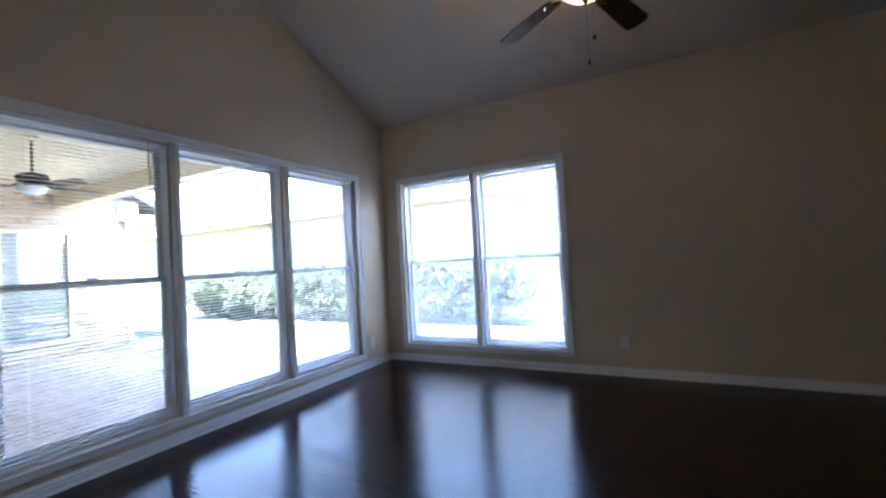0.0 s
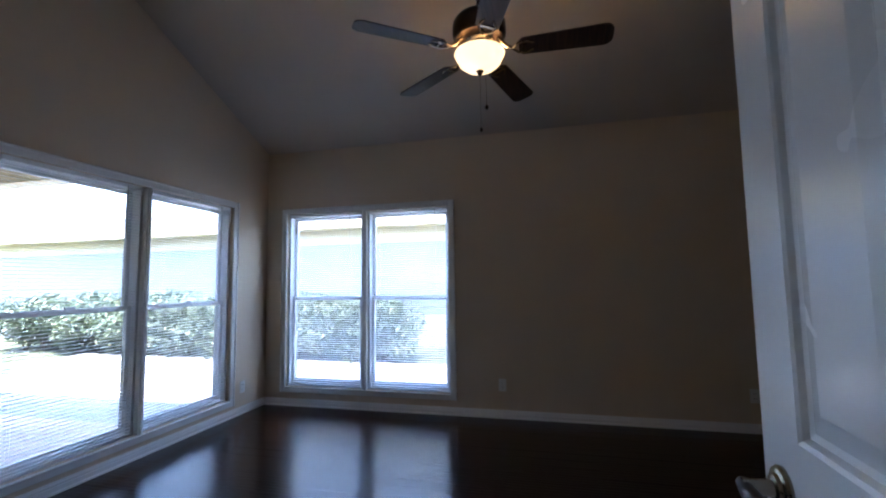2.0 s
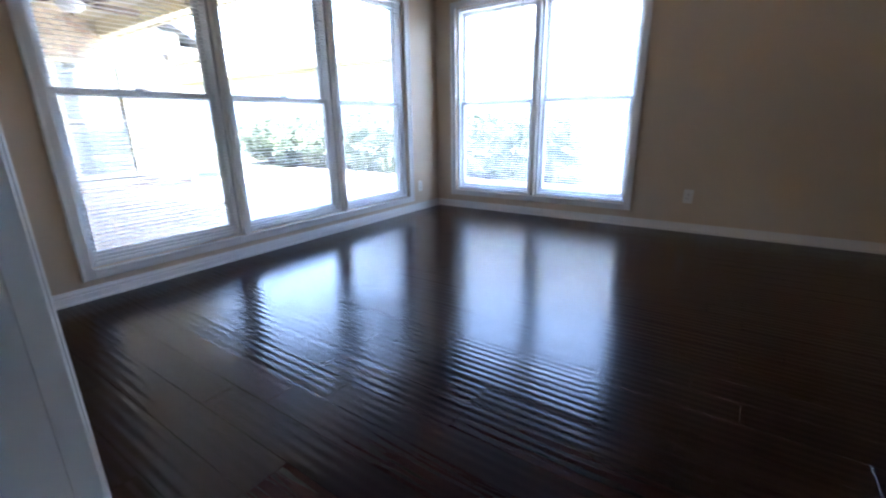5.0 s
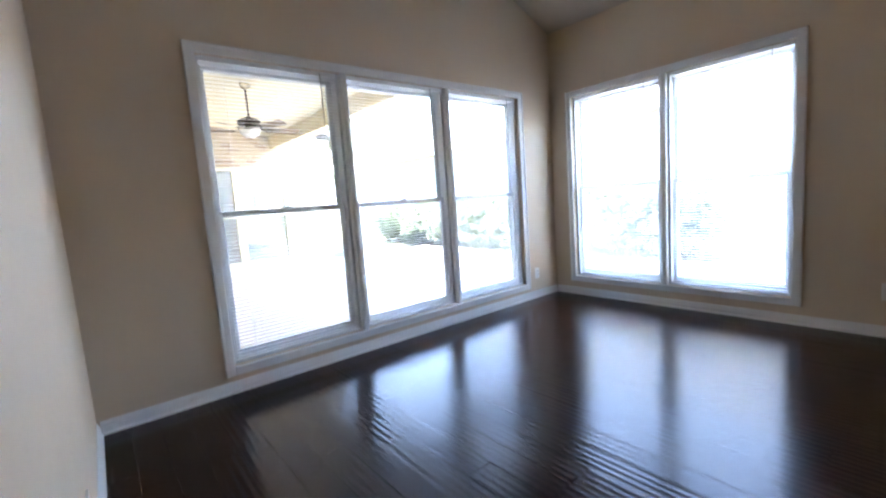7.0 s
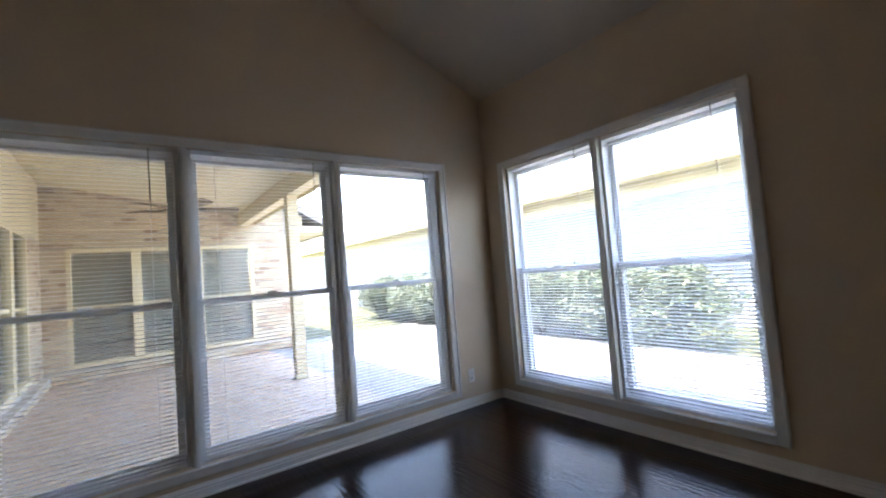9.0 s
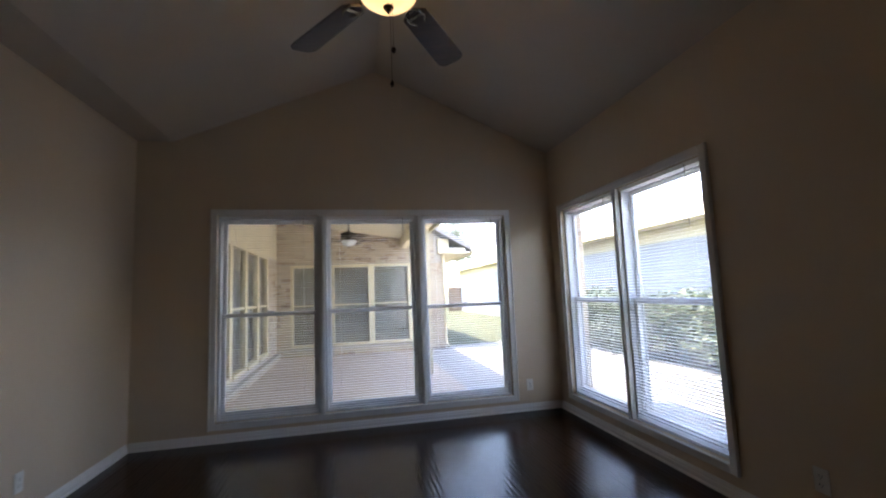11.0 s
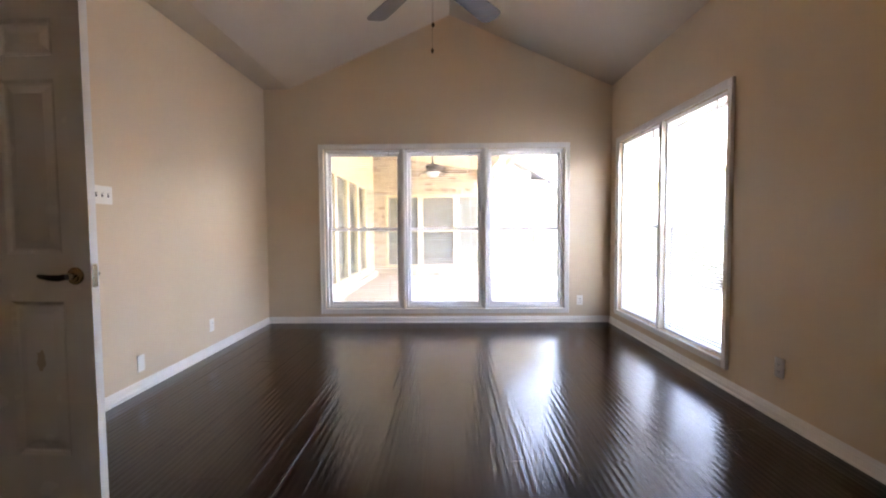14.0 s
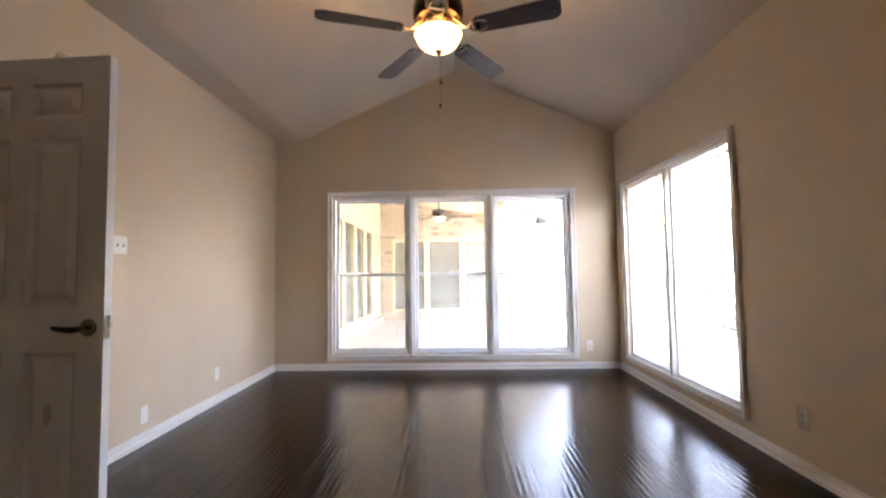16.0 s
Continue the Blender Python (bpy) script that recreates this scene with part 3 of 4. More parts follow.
def ceiling_fan(name, label, m, rod, canopy_turn, first, radius, bowl_mat, metal, blade_mat, iron_mat, canopy_mat=None, pitch=-12, squat=1.0):
    """Origin at the middle of the blade plane; the rod goes up by rod metres."""
    fan = tagged(empty(name, m), label, "ceiling fan")
    bm = bmesh.new()
    lathe(bm, [(0.06, 0.035), (0.125, 0.03), (0.138, 0.045), (0.142, 0.07), (0.140, 0.115), (0.125, 0.140), (0.075, 0.165), (0.03, 0.18), (0.024, 0.21), (0.014, 0.215)], 40, Matrix.Diagonal((1, 1, squat, 1)))
    part("motor_housing", bm, metal, fan, "dark bronze motor housing", True)
    bm = bmesh.new()
    lathe(bm, [(0.018, -0.085), (0.030, -0.070), (0.036, -0.045), (0.052, -0.034), (0.068, -0.026), (0.074, -0.010), (0.066, 0.004), (0.076, 0.018), (0.05, 0.033)], 40)
    part("switch_housing", bm, iron_mat, fan, "aged nickel band above the bowl", True)
    bm = bmesh.new()
    tube(bm, [(0, 0, 0.2 * squat), (0, 0, rod - 0.03)], 0.012, 12)
    part("downrod", bm, metal, fan)
    bm = bmesh.new()
    lathe(bm, [(0.02, -0.075), (0.045, -0.06), (0.062, -0.03), (0.068, 0.0)], 32, Matrix.Translation((0, 0, rod)) @ canopy_turn)
    part("canopy", bm, canopy_mat or metal, fan, "cream painted canopy" if canopy_mat else "", True)
    bm = bmesh.new()
    prof = [(0.122, -0.050), (0.131, -0.045), (0.133, -0.050), (0.126, -0.064), (0.122, -0.074), (0.108, -0.100), (0.082, -0.122), (0.046, -0.137), (0.014, -0.142)]
    inner = [(0.012, -0.138), (0.044, -0.133), (0.079, -0.118), (0.104, -0.097), (0.118, -0.073), (0.122, -0.063), (0.129, -0.051), prof[0]]
    lathe(bm, prof + inner, 48, None, False)
    part("glass_bowl", bm, bowl_mat, fan, "lit marbled glass bowl" if bowl_mat is ALABASTER else "white opal glass bowl", True)
    bm = bmesh.new()
    lathe(bm, [(0.020, -0.139), (0.021, -0.145), (0.012, -0.150), (0.013, -0.157), (0.006, -0.166), (0.002, -0.172)], 20)
    part("finial", bm, metal, fan, "", True)
    for k in range(5):
        a = pose(0, 0, 0, 0, 0, first + 72 * k)
        bm = bmesh.new()
        blade_mesh(bm, 0.205, radius, 0.115, 0.14, 0.006, pitch)
        bm.transform(Matrix.Translation((0, 0, -0.036)) @ a)
        blade = part("blade", bm, blade_mat, fan)
        bm = bmesh.new()
        tilt = pose(0, 0, 0, pitch)
        tube(bm, [(0.10, 0, 0.062), (0.145, 0, 0.010), (0.185, 0.0, -0.007)], [0.012, 0.010, 0.009], 8)
        for s in (-1, 1):
            tube(bm, [tilt @ Vector(p) for p in ((0.175, 0, -0.006), (0.20, s * 0.032, -0.007), (0.245, s * 0.038, -0.006), (0.28, s * 0.02, -0.006))], [0.007, 0.006, 0.006, 0.005], 6)
        box(bm, 0.222, -0.042, -0.009, 0.238, 0.042, -0.0035, tilt)
        bm.transform(Matrix.Translation((0, 0, -0.036)) @ a)
        part("blade_iron", bm, iron_mat, blade, "curved metal blade bracket", True)
    return fan


FANX, FANY, FANZ = 2.068, -2.705, 2.515
bulb_data = bpy.data.lights.new("bulb", "POINT")
bulb_data.energy, bulb_data.color, bulb_data.shadow_soft_size = 0.42, (1, 0.62, 0.28), 0.03
bulb = new("bulb", bulb_data)
bulb.location = (FANX, FANY, FANZ - 0.098)
slope = math.degrees(math.atan2(RIDGE - EAVE, RX - SOFF))
fan_top = EAVE + (RIDGE - EAVE) * (FANX - SOFF) / (RX - SOFF)
fan = ceiling_fan("ceiling_fan", "dark five-blade ceiling fan with a lit glass bowl", pose(FANX, FANY, FANZ), fan_top - FANZ, pose(0, 0, 0, 0, -slope, 0), 54, 0.665, ALABASTER, BRONZE, BLADE, NICKEL)
for x, y, z1, knob in ((0.012, -0.03, -0.325, 0.009), (0.006, 0.0, -0.445, 0.007)):
    bm = bmesh.new()
    tube(bm, [(x, y, -0.139 if y else -0.17), (x, y, z1)], 0.0008, 5)
    lathe(bm, [(0.002, z1 + 0.004), (knob, z1 - 0.004), (knob * 1.1, z1 - 0.012), (knob * 0.5, z1 - 0.022)], 12, Matrix.Translation((x, y, 0)))
    part("pull_chain", bm, BRONZE, fan, "thin dark pull chain with a knob")


# ------------------------------------------------------------------ plates and smoke alarm
def plate(name, label, m, kind, w=0.072, h=0.116):
    """A wall plate; local x along the wall, y out of it, z up."""
    thing = tagged(empty(name, m), label, "outlet" if kind == "outlet" else ("light switch" if kind == "switch" else "wall plate"))
    bm = bmesh.new()
    box(bm, -w / 2, 0.0005, -h / 2, w / 2, 0.006, h / 2)
    bevelled(bm, 0.003, 2)
    part("cover_plate", bm, PLASTIC, thing)
    if kind == "outlet":
        for s in (-1, 1):
            bm = bmesh.new()
            box(bm, -0.017, 0.006, s * 0.02 - 0.014, 0.017, 0.0085, s * 0.02 + 0.014)
            bevelled(bm, 0.004, 2)
            sock = part("socket", bm, PLASTIC, thing)
            bm = bmesh.new()
            for x in (-0.007, 0.007):
                box(bm, x - 0.0014, 0.0085, s * 0.02 - 0.003, x + 0.0014, 0.0089, s * 0.02 + 0.007)
            box(bm, -0.0022, 0.0085, s * 0.02 - 0.011, 0.0022, 0.0089, s * 0.02 - 0.007)
            part("slot", bm, DARK, sock)
    if kind == "switch":
        for x in (-0.046, 0.0, 0.046):
            bm = bmesh.new()
            box(bm, x - 0.006, 0.006, -0.013, x + 0.006, 0.0064, 0.013)
            part("slot", bm, DARK, thing)
            bm = bmesh.new()
            box(bm, x - 0.0045, 0.006, -0.004, x + 0.0045, 0.020, 0.005, Matrix.Translation((0, 0, 0.004)) @ pose(0, 0, 0, 25))
            bevelled(bm, 0.001, 1)
            part("toggle", bm, PLASTIC, thing)
    return thing


def on_west(y, z): return pose(0, y, z, 0, 0, -90)
def on_east(y, z): return pose(W, y, z, 0, 0, 90)
def on_north(x, z): return pose(x, 0, z, 0, 0, 180)


plate("light_switch", "white triple toggle switch plate beside the door", on_west(-2.385, 1.342), "switch", 0.163, 0.114)
plate("wall_plate", "white blank plate low on the beige wall", on_west(-2.115, 0.195), "blank")
plate("outlet", "white outlet low on the beige wall", on_west(-1.225, 0.26), "outlet")
plate("outlet", "white outlet low beside the double window", on_east(-2.575, 0.305), "outlet")
plate("outlet", "white outlet low on the plain beige wall", on_east(-4.66, 0.30), "outlet")
plate("outlet", "white outlet low beside the triple window", on_north(3.70, 0.262), "outlet")
alarm = tagged(empty("smoke_alarm", on_west(-2.775, 2.315)), "round white smoke alarm above the door", "smoke alarm")
bm = bmesh.new()
lathe(bm, [(0.066, 0.0005), (0.068, 0.012), (0.066, 0.018)], 40, pose(0, 0, 0, -90))
part("base_ring", bm, PLASTIC, alarm, "", True)
bm = bmesh.new()
lathe(bm, [(0.060, 0.018), (0.060, 0.030), (0.052, 0.038), (0.022, 0.041), (0.020, 0.038), (0.002, 0.038)], 40, pose(0, 0, 0, -90))
part("cover", bm, PLASTIC, alarm, "", True)


# ------------------------------------------------------------------ outdoors
GZ, PZ = -0.18, -0.10
bm = bmesh.new()
box(bm, -900, -900, GZ - 1, 900, 900, GZ)
tagged(link_mesh("ground", bm, GRASS), "grassy ground reaching the horizon", "ground", kind="structure")
structure("patio", PATIO, "tan concrete patio slab under the covered porch", "patio", (0.2, T, GZ, 3.45, 6.1, PZ))
paving = tagged(empty("pavement"), "pale grey concrete paving with joints", "pavement", kind="structure")
for i in range(3):
    for j in range(7):
        x0, y0 = 3.46 + i * 1.22, -6.0 + j * 1.8
        if x0 < W + T and y0 < T:
            x0 = W + T + 0.005
        slab("slab", (x0, y0, GZ, 3.46 + (i + 1) * 1.22 - 0.012, y0 + 1.788, PZ - 0.01), CONCRETE, paving)


def far_window(parent, m, w, z0, z1, cream):
    """A framed window with a dark pane and lowered grey blind; local x along the wall, y outwards."""
    bm = bmesh.new()
    for b in ((0, -0.03, z0, 0.07, 0.05, z1), (w - 0.07, -0.03, z0, w, 0.05, z1), (0.07, -0.03, z1 - 0.07, w - 0.07, 0.05, z1), (0.07, -0.03, z0, w - 0.07, 0.07, z0 + 0.07), (0.07, -0.02, (z0 + z1) / 2 - 0.02, w - 0.07, 0.03, (z0 + z1) / 2 + 0.02)):
        box(bm, *b)
    bevelled(bm, 0.005, 1)
    bm.transform(m)
    win = part("window", bm, cream, parent, "cream framed sash window")
    for a, b in ((z0 + 0.07, (z0 + z1) / 2 - 0.02), ((z0 + z1) / 2 + 0.02, z1 - 0.07)):
        bm = bmesh.new()
        box(bm, 0.07, 0.0, a, w - 0.07, 0.006, b)
        bm.transform(m)
        part("pane", bm, FARGLASS, win).visible_shadow = False
    bm = bmesh.new()
    z = z0 + 0.09
    while z < z1 - 0.08:
        box(bm, 0.075, -0.055, z, w - 0.075, -0.052, z + 0.046, None)
        z += 0.05
    box(bm, 0.075, -0.062, z0 + 0.07, w - 0.075, -0.058, z1 - 0.07)
    bm.transform(m)
    part("blind", bm, FARBLIND, win, "grey lowered blind behind the pane")


wing = tagged(empty("house_wing"), "tan brick house wing round the covered patio", "house")
BY, BX0, BX1 = 6.1, 0.2, 4.1
BW = [(0.50, 1.42), (1.42, 2.35), (2.35, 3.30)]
bm = bmesh.new()
for b in ((BX0, BY, GZ, 0.50, BY + 0.2, 3.2), (3.30, BY, GZ, BX1, BY + 0.2, 3.0), (0.50, BY, GZ, 3.30, BY + 0.2, 0.10), (0.50, BY, 2.0, 3.30, BY + 0.2, 3.2), (BX1 - 0.2, BY + 0.2, GZ, BX1, BY + 8, 2.7)):
    box(bm, *b)
box(bm, BX0, BY - 0.05, GZ, BX1, BY, 0.06)
back_wall = part("wall", bm, MORTAR, wing, "tan brick wall with pale mortar")
for a, b in BW:
    far_window(wing, Matrix.Translation((b, BY + 0.02, 0)) @ pose(0, 0, 0, 0, 0, 180), b - a, 0.10, 2.0, CREAM)
bm = bmesh.new()
for b in ((-0.12, T, GZ, BX0, 0.5, 3.2), (0.0, 4.95, GZ, BX0, BY + 0.2, 2.15), (0.0, 0.5, GZ, BX0, 4.95, 0.12)):
    box(bm, *b)
box(bm, BX0, 0.5, GZ, BX0 + 0.1, BY - 0.05, 0.02)
side_wall = part("wall", bm, MORTAR, wing, "tan brick wall with pale mortar")
slab("siding", (0.0, 0.5, 2.12, BX0, BY, 3.25), CREAM, wing, "smooth cream panel above the windows")
for k in range(5):
    far_window(wing, Matrix.Translation((BX0 - 0.02, 0.5 + 0.89 * (k + 1), 0)) @ pose(0, 0, 0, 0, 0, -90), 0.89, 0.12, 2.12, CREAM)
slab("back_wall", (-0.3, 0.2, GZ, -0.2, BY + 8, 3.2), MORTAR, wing)
slab("back_wall", (-0.2, BY + 0.9, GZ, BX1 - 0.2, BY + 1.0, 3.2), FARBLIND, wing, "dim room behind the windows")

pier = structure("brick_pier", MORTAR, "tan brick pier at the outer corner of the house", "brick pier", (W + T, -0.01, GZ, W + T + 0.20, T - 0.01, 2.45))

# sloped porch ceiling, beam and posts
bm = bmesh.new()
v = []
for x, z in ((-0.3, 3.12), (3.35, 2.56)):
    for y in (T, BY):
        for d in (0, 0.12):
            v.append(bm.verts.new((x, y, z + d)))
for f in ((0, 4, 6, 2), (1, 3, 7, 5), (0, 1, 5, 4), (2, 6, 7, 3), (4, 5, 7, 6), (0, 2, 3, 1)):
    bm.faces.new([v[i] for i in f])
tagged(link_mesh("porch_ceiling", bm, CREAM), "sloping cream porch ceiling", "ceiling", kind="structure")
bm = bmesh.new()
box(bm, 3.06, T, 2.36, 3.22, BY, 2.62)
box(bm, 3.36, T, 2.40, 3.40, BY, 2.72)
bevelled(bm, 0.006, 1)
tagged(link_mesh("porch_beam", bm, CREAM), "cream painted porch beam and fascia", "beam", kind="structure")
post = tagged(empty("porch_post", pose(3.13, 2.9, PZ)), "square cream porch post on a base plate", "post")
slab("shaft", (-0.072, -0.072, 0.012, 0.072, 0.072, 2.46), CREAM, post, bevel=0.005)
slab("base_plate", (-0.095, -0.095, 0.0, 0.095, 0.095, 0.012), FARBLIND, post, bevel=0.003)
# roof edge, gutter and downspout at the far corner
bm = bmesh.new()
v = []
for x, z in ((BX1 - 2.2, 3.88), (BX1 + 0.65, 2.23)):
    for y in (BY - 0.5, BY + 8.3):
        for d in (0, 0.14):
            v.append(bm.verts.new((x, y, z + d)))
for f in ((0, 4, 6, 2), (1, 3, 7, 5), (0, 1, 5, 4), (2, 6, 7, 3), (4, 5, 7, 6), (0, 2, 3, 1)):
    bm.faces.new([v[i] for i in f])
part("roof", bm, SHINGLE, wing, "dark shingled roof edge")
bm = bmesh.new()
box(bm, BX1 + 0.66, BY - 0.5, 2.16, BX1 + 0.76, BY + 8.3, 2.28)
box(bm, BX1, BY - 0.46, 2.18, BX1 + 0.62, BY + 8.3, 2.21)
box(bm, BX1, BY - 0.46, 2.21, BX1 + 0.5, BY - 0.43, 2.30)
part("gutter", bm, CREAM, wing, "pale gutter and soffit")
bm = bmesh.new()
box(bm, BX1 - 0.12, BY - 0.25, 2.2, BX1 + 0.14, BY - 0.06, 2.55)
tube(bm, [(BX1 + 0.02, BY - 0.12, 2.22), (BX1 + 0.02, BY - 0.08, 2.1), (BX1 + 0.02, BY - 0.08, 0.05), (BX1 + 0.06, BY - 0.2, -0.06)], 0.04, 8)
part("downspout", bm, CREAM, wing, "cream downspout with a collector box")

patio_fan = ceiling_fan("ceiling_fan", "brown five-blade porch fan with a white glass bowl", pose(1.86, 3.12, 2.235), 2.775 - 2.235, pose(0, 0, 0, 0, 8.7, 0), 2, 0.66, OPAL, BRONZE, OAKBLADE, BRONZE, CREAM, -18, 0.62)


# neighbouring buildings
FRIEZE = 0.46
def house(name, label, x0, y0, x1, y1, eave, ridge, along_y, windows, frieze_mat):
    h = tagged(empty(name), label, "house")
    slab("wall", (x0, y0, GZ, x1, y1, eave - FRIEZE), PALEBRICK, h, "pale painted brick wall")
    slab("frieze", (x0 - 0.03, y0 - 0.03, eave - FRIEZE, x1 + 0.03, y1 + 0.03, eave), frieze_mat, h, "tan frieze boards under the eave")
    bm = bmesh.new()
    o = 0.6
    if along_y:
        m = (x0 + x1) / 2
        sec, a0, a1 = [(x0 - o, eave - 0.05), (m, ridge), (x1 + o, eave - 0.05), (x1 + o, eave + 0.1), (m, ridge + 0.16), (x0 - o, eave + 0.1)], y0 - o, y1 + o
        a = [bm.verts.new((s, a0, z)) for s, z in sec]
        b = [bm.verts.new((s, a1, z)) for s, z in sec]
    else:
        m = (y0 + y1) / 2
        sec, a0, a1 = [(y0 - o, eave - 0.05), (m, ridge), (y1 + o, eave - 0.05), (y1 + o, eave + 0.1), (m, ridge + 0.16), (y0 - o, eave + 0.1)], x0 - o, x1 + o
        a = [bm.verts.new((a0, s, z)) for s, z in sec]
        b = [bm.verts.new((a1, s, z)) for s, z in sec]
    n = len(sec)
    for i in range(n):
        bm.faces.new((a[i], a[(i + 1) % n], b[(i + 1) % n], b[i]))
    for s in (a, b):
        bm.faces.new((s[0], s[1], s[4], s[5]))
        bm.faces.new((s[1], s[2], s[3], s[4]))
    part("roof", bm, SHINGLE, h, "weathered shingle roof")
    slab("fascia", (x0 - o - 0.03, y0 - o, eave - 0.12, x0 - o + 0.02, y1 + o, eave + 0.1), CREAM, h)
    slab("soffit", (x0 - o, y0 - o, eave - 0.09, x0, y1 + o, eave - 0.06), CREAM, h)
    for y, w in windows:
        far_window(h, Matrix.Translation((x0 - 0.03, y, 0)) @ pose(0, 0, 0, 0, 0, 90), w, 0.8, 2.0, CREAM)
    return h


house("neighbour_house", "pale brick single-storey house behind the hedge", 9.6, -12, 15, 26, 2.75, 3.7, True, [], OLIVE)


def wooden_fence(m, boards, height):
    """A run of upright boards on two rails between two posts; local x along it."""
    fence = tagged(empty("wooden_fence", m), "weathered brown wooden fence beside the neighbouring house", "fence")
    wide = 0.14
    for x in (-0.05, boards * wide + 0.05):
        slab("post", (x - 0.045, -0.045, 0, x + 0.045, 0.045, height + 0.05), FENCE, fence, bevel=0.004)
    for z in (0.35, height - 0.3):
        slab("rail", (0, 0.012, z, boards * wide, 0.05, z + 0.09), FENCE, fence)
    for i in range(boards):
        slab("board", (i * wide + 0.004, -0.01, 0.03, (i + 1) * wide - 0.004, 0.01, height + random.uniform(-0.015, 0.015)), FENCE, fence)


wooden_fence(pose(8.72, 25.7, GZ), 6, 1.75)


# ------------------------------------------------------------------ planting
def leaves(bm, rng, n, place, size):
    for _ in range(n):
        p, out = place(rng)
        d = (out + Vector((rng.gauss(0, 0.6), rng.gauss(0, 0.6), rng.gauss(0.2, 0.6)))).normalized()
        q = d.to_track_quat("Z", "Y") @ Euler((0, 0, rng.uniform(0, 6.28))).to_quaternion()
        s = size * rng.uniform(0.6, 1.3)
        v = [bm.verts.new(p + q @ Vector(c)) for c in ((0, -s, 0), (s * 0.42, 0, s * 0.12), (0, s, 0), (-s * 0.42, 0, s * 0.12))]
        bm.faces.new(v)


def shrub(m, label):
    rng = random.Random(4)
    thing = tagged(empty("shrub", m), label, "shrub", "shrubs along the paving")
    lumps = [(Vector((rng.uniform(-0.4, 0.4), rng.uniform(-0.5, 0.5), rng.uniform(0.22, 0.98))), rng.uniform(0.22, 0.38)) for _ in range(16)]

    def place(r):
        c, k = r.choice(lumps)
        d = Vector((r.gauss(0, 1), r.gauss(0, 1), r.gauss(0, 1))).normalized()
        return c + d * k * r.uniform(0.7, 1.08), d
    bm = bmesh.new()
    leaves(bm, rng, 4200, place, 0.05)
    part("foliage", bm, LEAF, thing, "dense small green leaves")
    for i in range(4):
        bm = bmesh.new()
        a = i * 1.6
        tube(bm, [(0.04 * math.cos(a), 0.04 * math.sin(a), 0), (0.15 * math.cos(a), 0.15 * math.sin(a), 0.35), (0.3 * math.cos(a), 0.35 * math.sin(a), 0.8)], [0.022, 0.016, 0.007], 7)
        part("stem", bm, BARK, thing)
    return thing


first = shrub(pose(7.75, 0.05, GZ), "dense green shrub beside the concrete paving")
spot = random.Random(8)
for i in range(15):
    c = copy_thing(first, pose(7.62 + spot.uniform(-0.15, 0.2), 0.75 + 0.62 * i, GZ, 0, 0, spot.uniform(0, 360)))
    k = spot.uniform(0.95, 1.15)
    c.scale = (k, k, k)


def tree(m, label):
    rng = random.Random(9)
    thing = tagged(empty("tree", m), label, "tree")
    bm = bmesh.new()
    tube(bm, [(0, 0, 0), (0.08, 0.03, 1.5), (0.0, 0.1, 3.0), (0.15, 0.05, 4.6)], [0.20, 0.16, 0.12, 0.06], 10)
    tips = []
    for i in range(9):
        a, z = i * 2.4, 2.2 + i * 0.27
        e = Vector((math.cos(a) * rng.uniform(1.2, 2.1), math.sin(a) * rng.uniform(1.2, 2.1), z + rng.uniform(0.8, 1.5)))
        tube(bm, [(0.03, 0.06, z), e * 0.5 + Vector((0, 0, z * 0.5)), e], [0.07, 0.045, 0.015], 6)
        tips += [e, e * 0.75 + Vector((0, 0, z * 0.25))]
    part("trunk", bm, BARK, thing)

    def place(r):
        d = Vector((r.gauss(0, 1), r.gauss(0, 1), r.gauss(0, 0.8))).normalized()
        return r.choice(tips) + d * r.uniform(0.2, 0.85), d
    bm = bmesh.new()
    leaves(bm, rng, 5000, place, 0.09)
    part("crown", bm, LEAF, thing, "loose green crown with gaps")


tree(pose(9.4, 32.0, GZ) @ Matrix.Scale(1.5, 4), "tall leafy green tree behind the neighbouring buildings")


# ------------------------------------------------------------------ bricks
BL, BH, BJ = 0.196, 0.063, 0.011        # brick length, height and joint


def brick_mesh(length):
    """One brick lying along x, its face towards -y and standing a little proud."""
    bm = bmesh.new()
    box(bm, 0, -0.007, 0, length, 0.02, BH)
    bevelled(bm, 0.003, 1)
    me = bpy.data.meshes.new("brick")
    bm.to_mesh(me)
    bm.free()
    me.materials.append(BRICK)
    return me


brick_sizes = {}


def courses(parent, m, width, z0, z1, single):
    """Running bond over a stretch of wall; local x along it, y into it, z up."""
    joined, z, row = bmesh.new(), z0, 0
    shift = random.Random(round(width * 100 + z0 * 10))
    while z + BH <= z1:
        x = -(row % 2) * (BL + BJ) / 2
        while x < width - 0.02:
            a, b = max(x, 0), min(x + BL, width)
            if b - a > 0.03:
                k = round(b - a, 3)
                place = Matrix.Translation((a, shift.uniform(-0.002, 0.001), z))
                if single:
                    if k not in brick_sizes:
                        brick_sizes[k] = brick_mesh(k)
                    ob = new("brick", brick_sizes[k])
                    ob.parent, ob.matrix_basis = parent, m @ place
                else:
                    box(joined, 0, -0.007, 0, k, 0.02, BH, m @ place)
            x += BL + BJ
        z += BH + BJ
        row += 1
    if single:
        joined.free()
    else:
        tagged(part("brick_courses", joined, BRICKS, parent), kind="stuff")


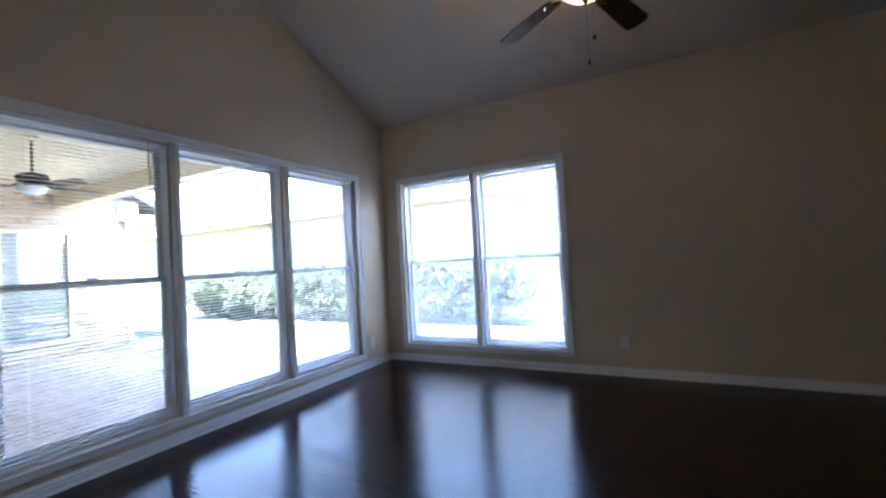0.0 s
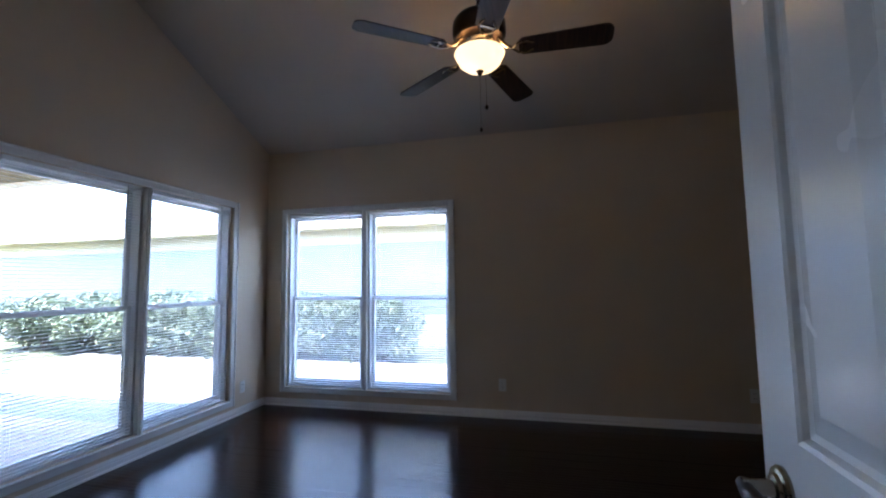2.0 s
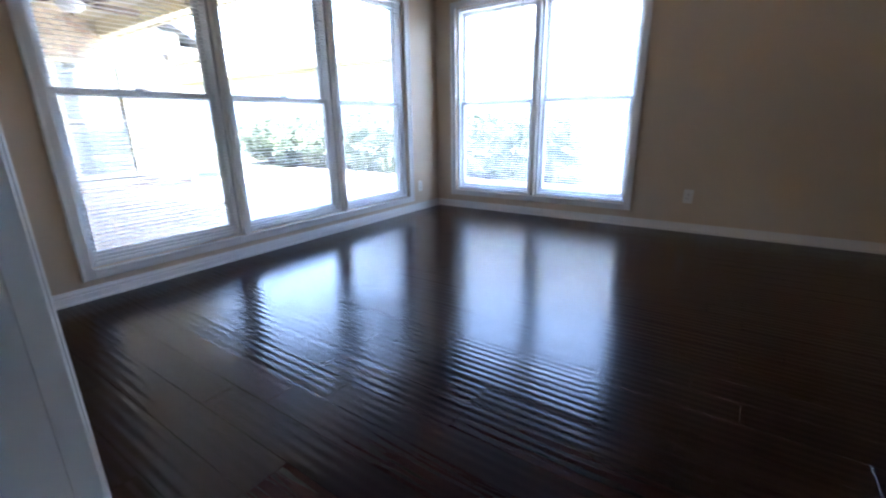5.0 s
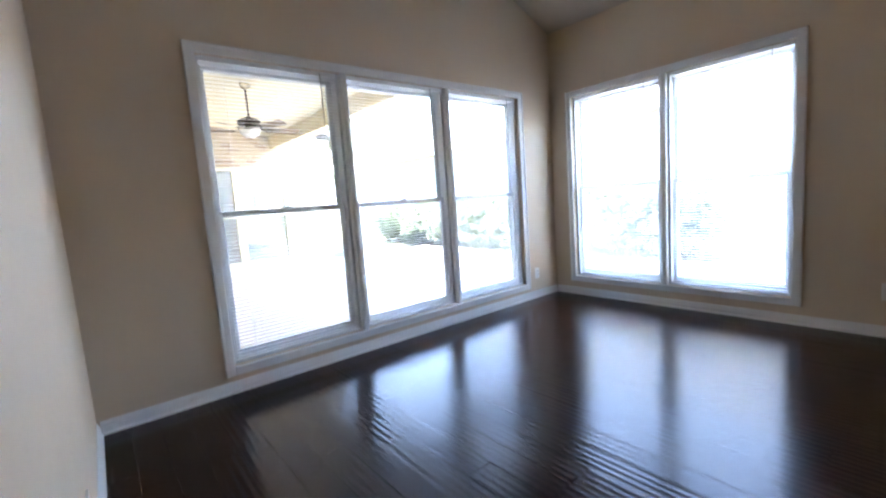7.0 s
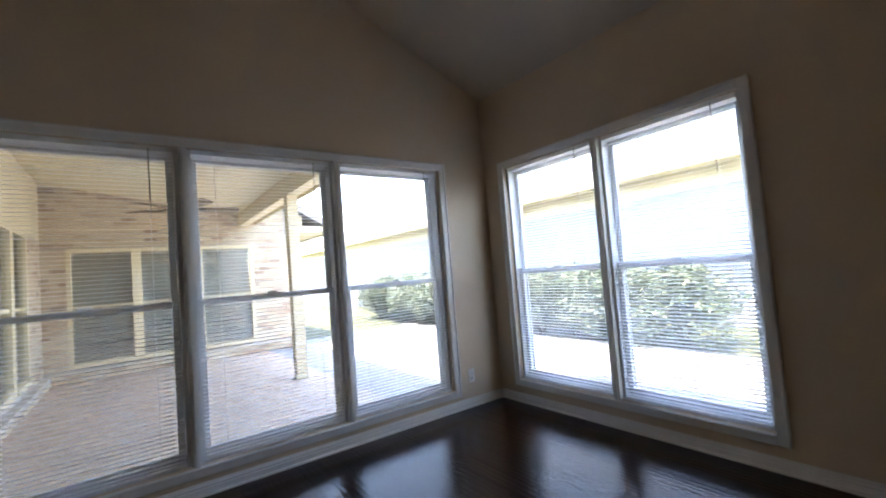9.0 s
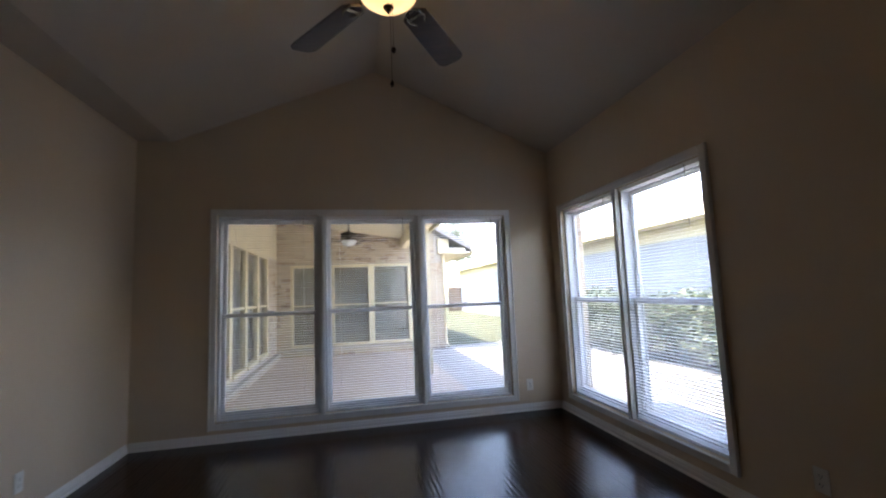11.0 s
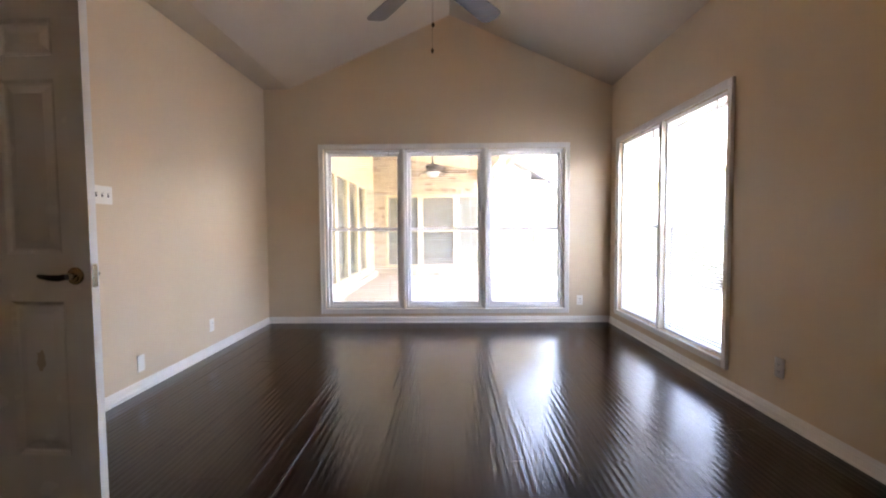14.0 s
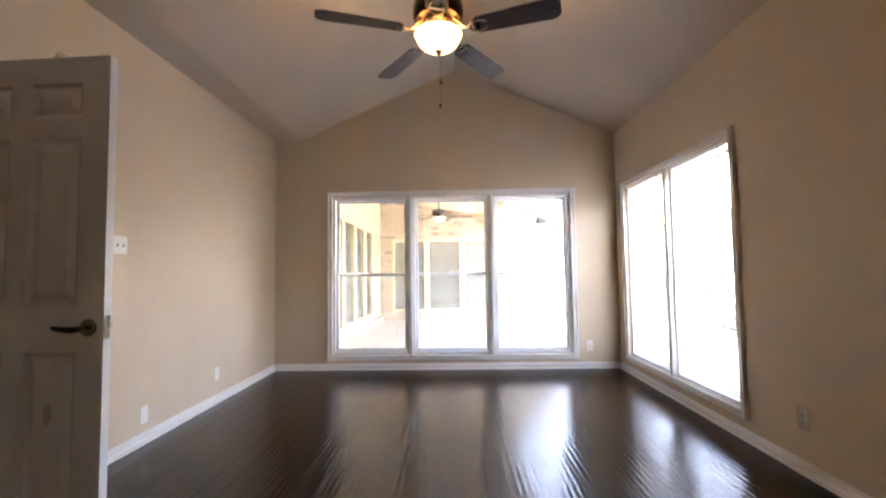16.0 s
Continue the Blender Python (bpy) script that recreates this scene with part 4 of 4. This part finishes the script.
facing_south = Matrix.Translation((BX0, BY, 0))
courses(back_wall, facing_south, 3.7, 2.02, 2.98, True)
courses(back_wall, facing_south, 0.30, 0.07, 2.0, False)
courses(back_wall, Matrix.Translation((3.30, BY, 0)), 0.80, 0.07, 2.0, False)
courses(back_wall, Matrix.Translation((BX0, BY - 0.05, 0)), 3.9, GZ, 0.06, False)
courses(back_wall, Matrix.Translation((BX1, BY, 0)) @ pose(0, 0, 0, 0, 0, 90), 8, GZ, 2.6, False)
facing_east = pose(0, 0, 0, 0, 0, 90)
courses(side_wall, Matrix.Translation((BX0, 4.95, 0)) @ facing_east, 1.10, 0.03, 2.13, True)
courses(side_wall, Matrix.Translation((BX0 + 0.1, 0.5, 0)) @ facing_east, 5.55, GZ, 0.02, False)
courses(side_wall, Matrix.Translation((BX0, T, 0)) @ facing_east, 0.34, GZ, 3.0, False)
courses(pier, Matrix.Translation((W + T, -0.01, 0)), 0.20, GZ, 2.43, True)
courses(pier, Matrix.Translation((W + T + 0.20, -0.01, 0)) @ facing_east, 0.16, GZ, 2.43, True)


# ------------------------------------------------------------------ the floor and its planks
floor = structure("floor", PLANK, "dark espresso hand-scraped wooden plank floor", "floor", (-0.12, S, -0.12, W, 0, -0.014))
PW = 0.127
LENGTHS = (0.45, 0.61, 0.76, 0.91, 1.07, 1.22)


def plank_mesh(length):
    bm = bmesh.new()
    c, g = 0.0009, 0.0002
    rings = [[bm.verts.new((x, y, z)) for x, y in ((g + i, g + i), (PW - g - i, g + i), (PW - g - i, length - g - i), (g + i, length - g - i))] for i, z in ((0, -0.014), (0, -0.0008), (c, 0.0))]
    for a, b in zip(rings, rings[1:]):
        for i in range(4):
            bm.faces.new((a[i], a[(i + 1) % 4], b[(i + 1) % 4], b[i]))
    bm.faces.new(rings[-1])
    me = bpy.data.meshes.new("plank")
    bm.to_mesh(me)
    bm.free()
    me.materials.append(PLANK)
    return me


meshes = {}
rng = random.Random(21)
x = -0.12
while x < W - 0.01:
    y, k = S, rng.choice(LENGTHS) - rng.choice((0.0, 0.15, 0.3))
    while y < -0.01:
        k = round(min(k, -y), 3)
        if -y - k < 0.2:
            k = round(-y, 3)
        if k not in meshes:
            meshes[k] = plank_mesh(k)
        ob = new("plank", meshes[k])
        ob.parent = floor
        ob.location = (x, y, rng.uniform(-0.0002, 0.0))
        y += k
        k = rng.choice(LENGTHS)
    x += PW
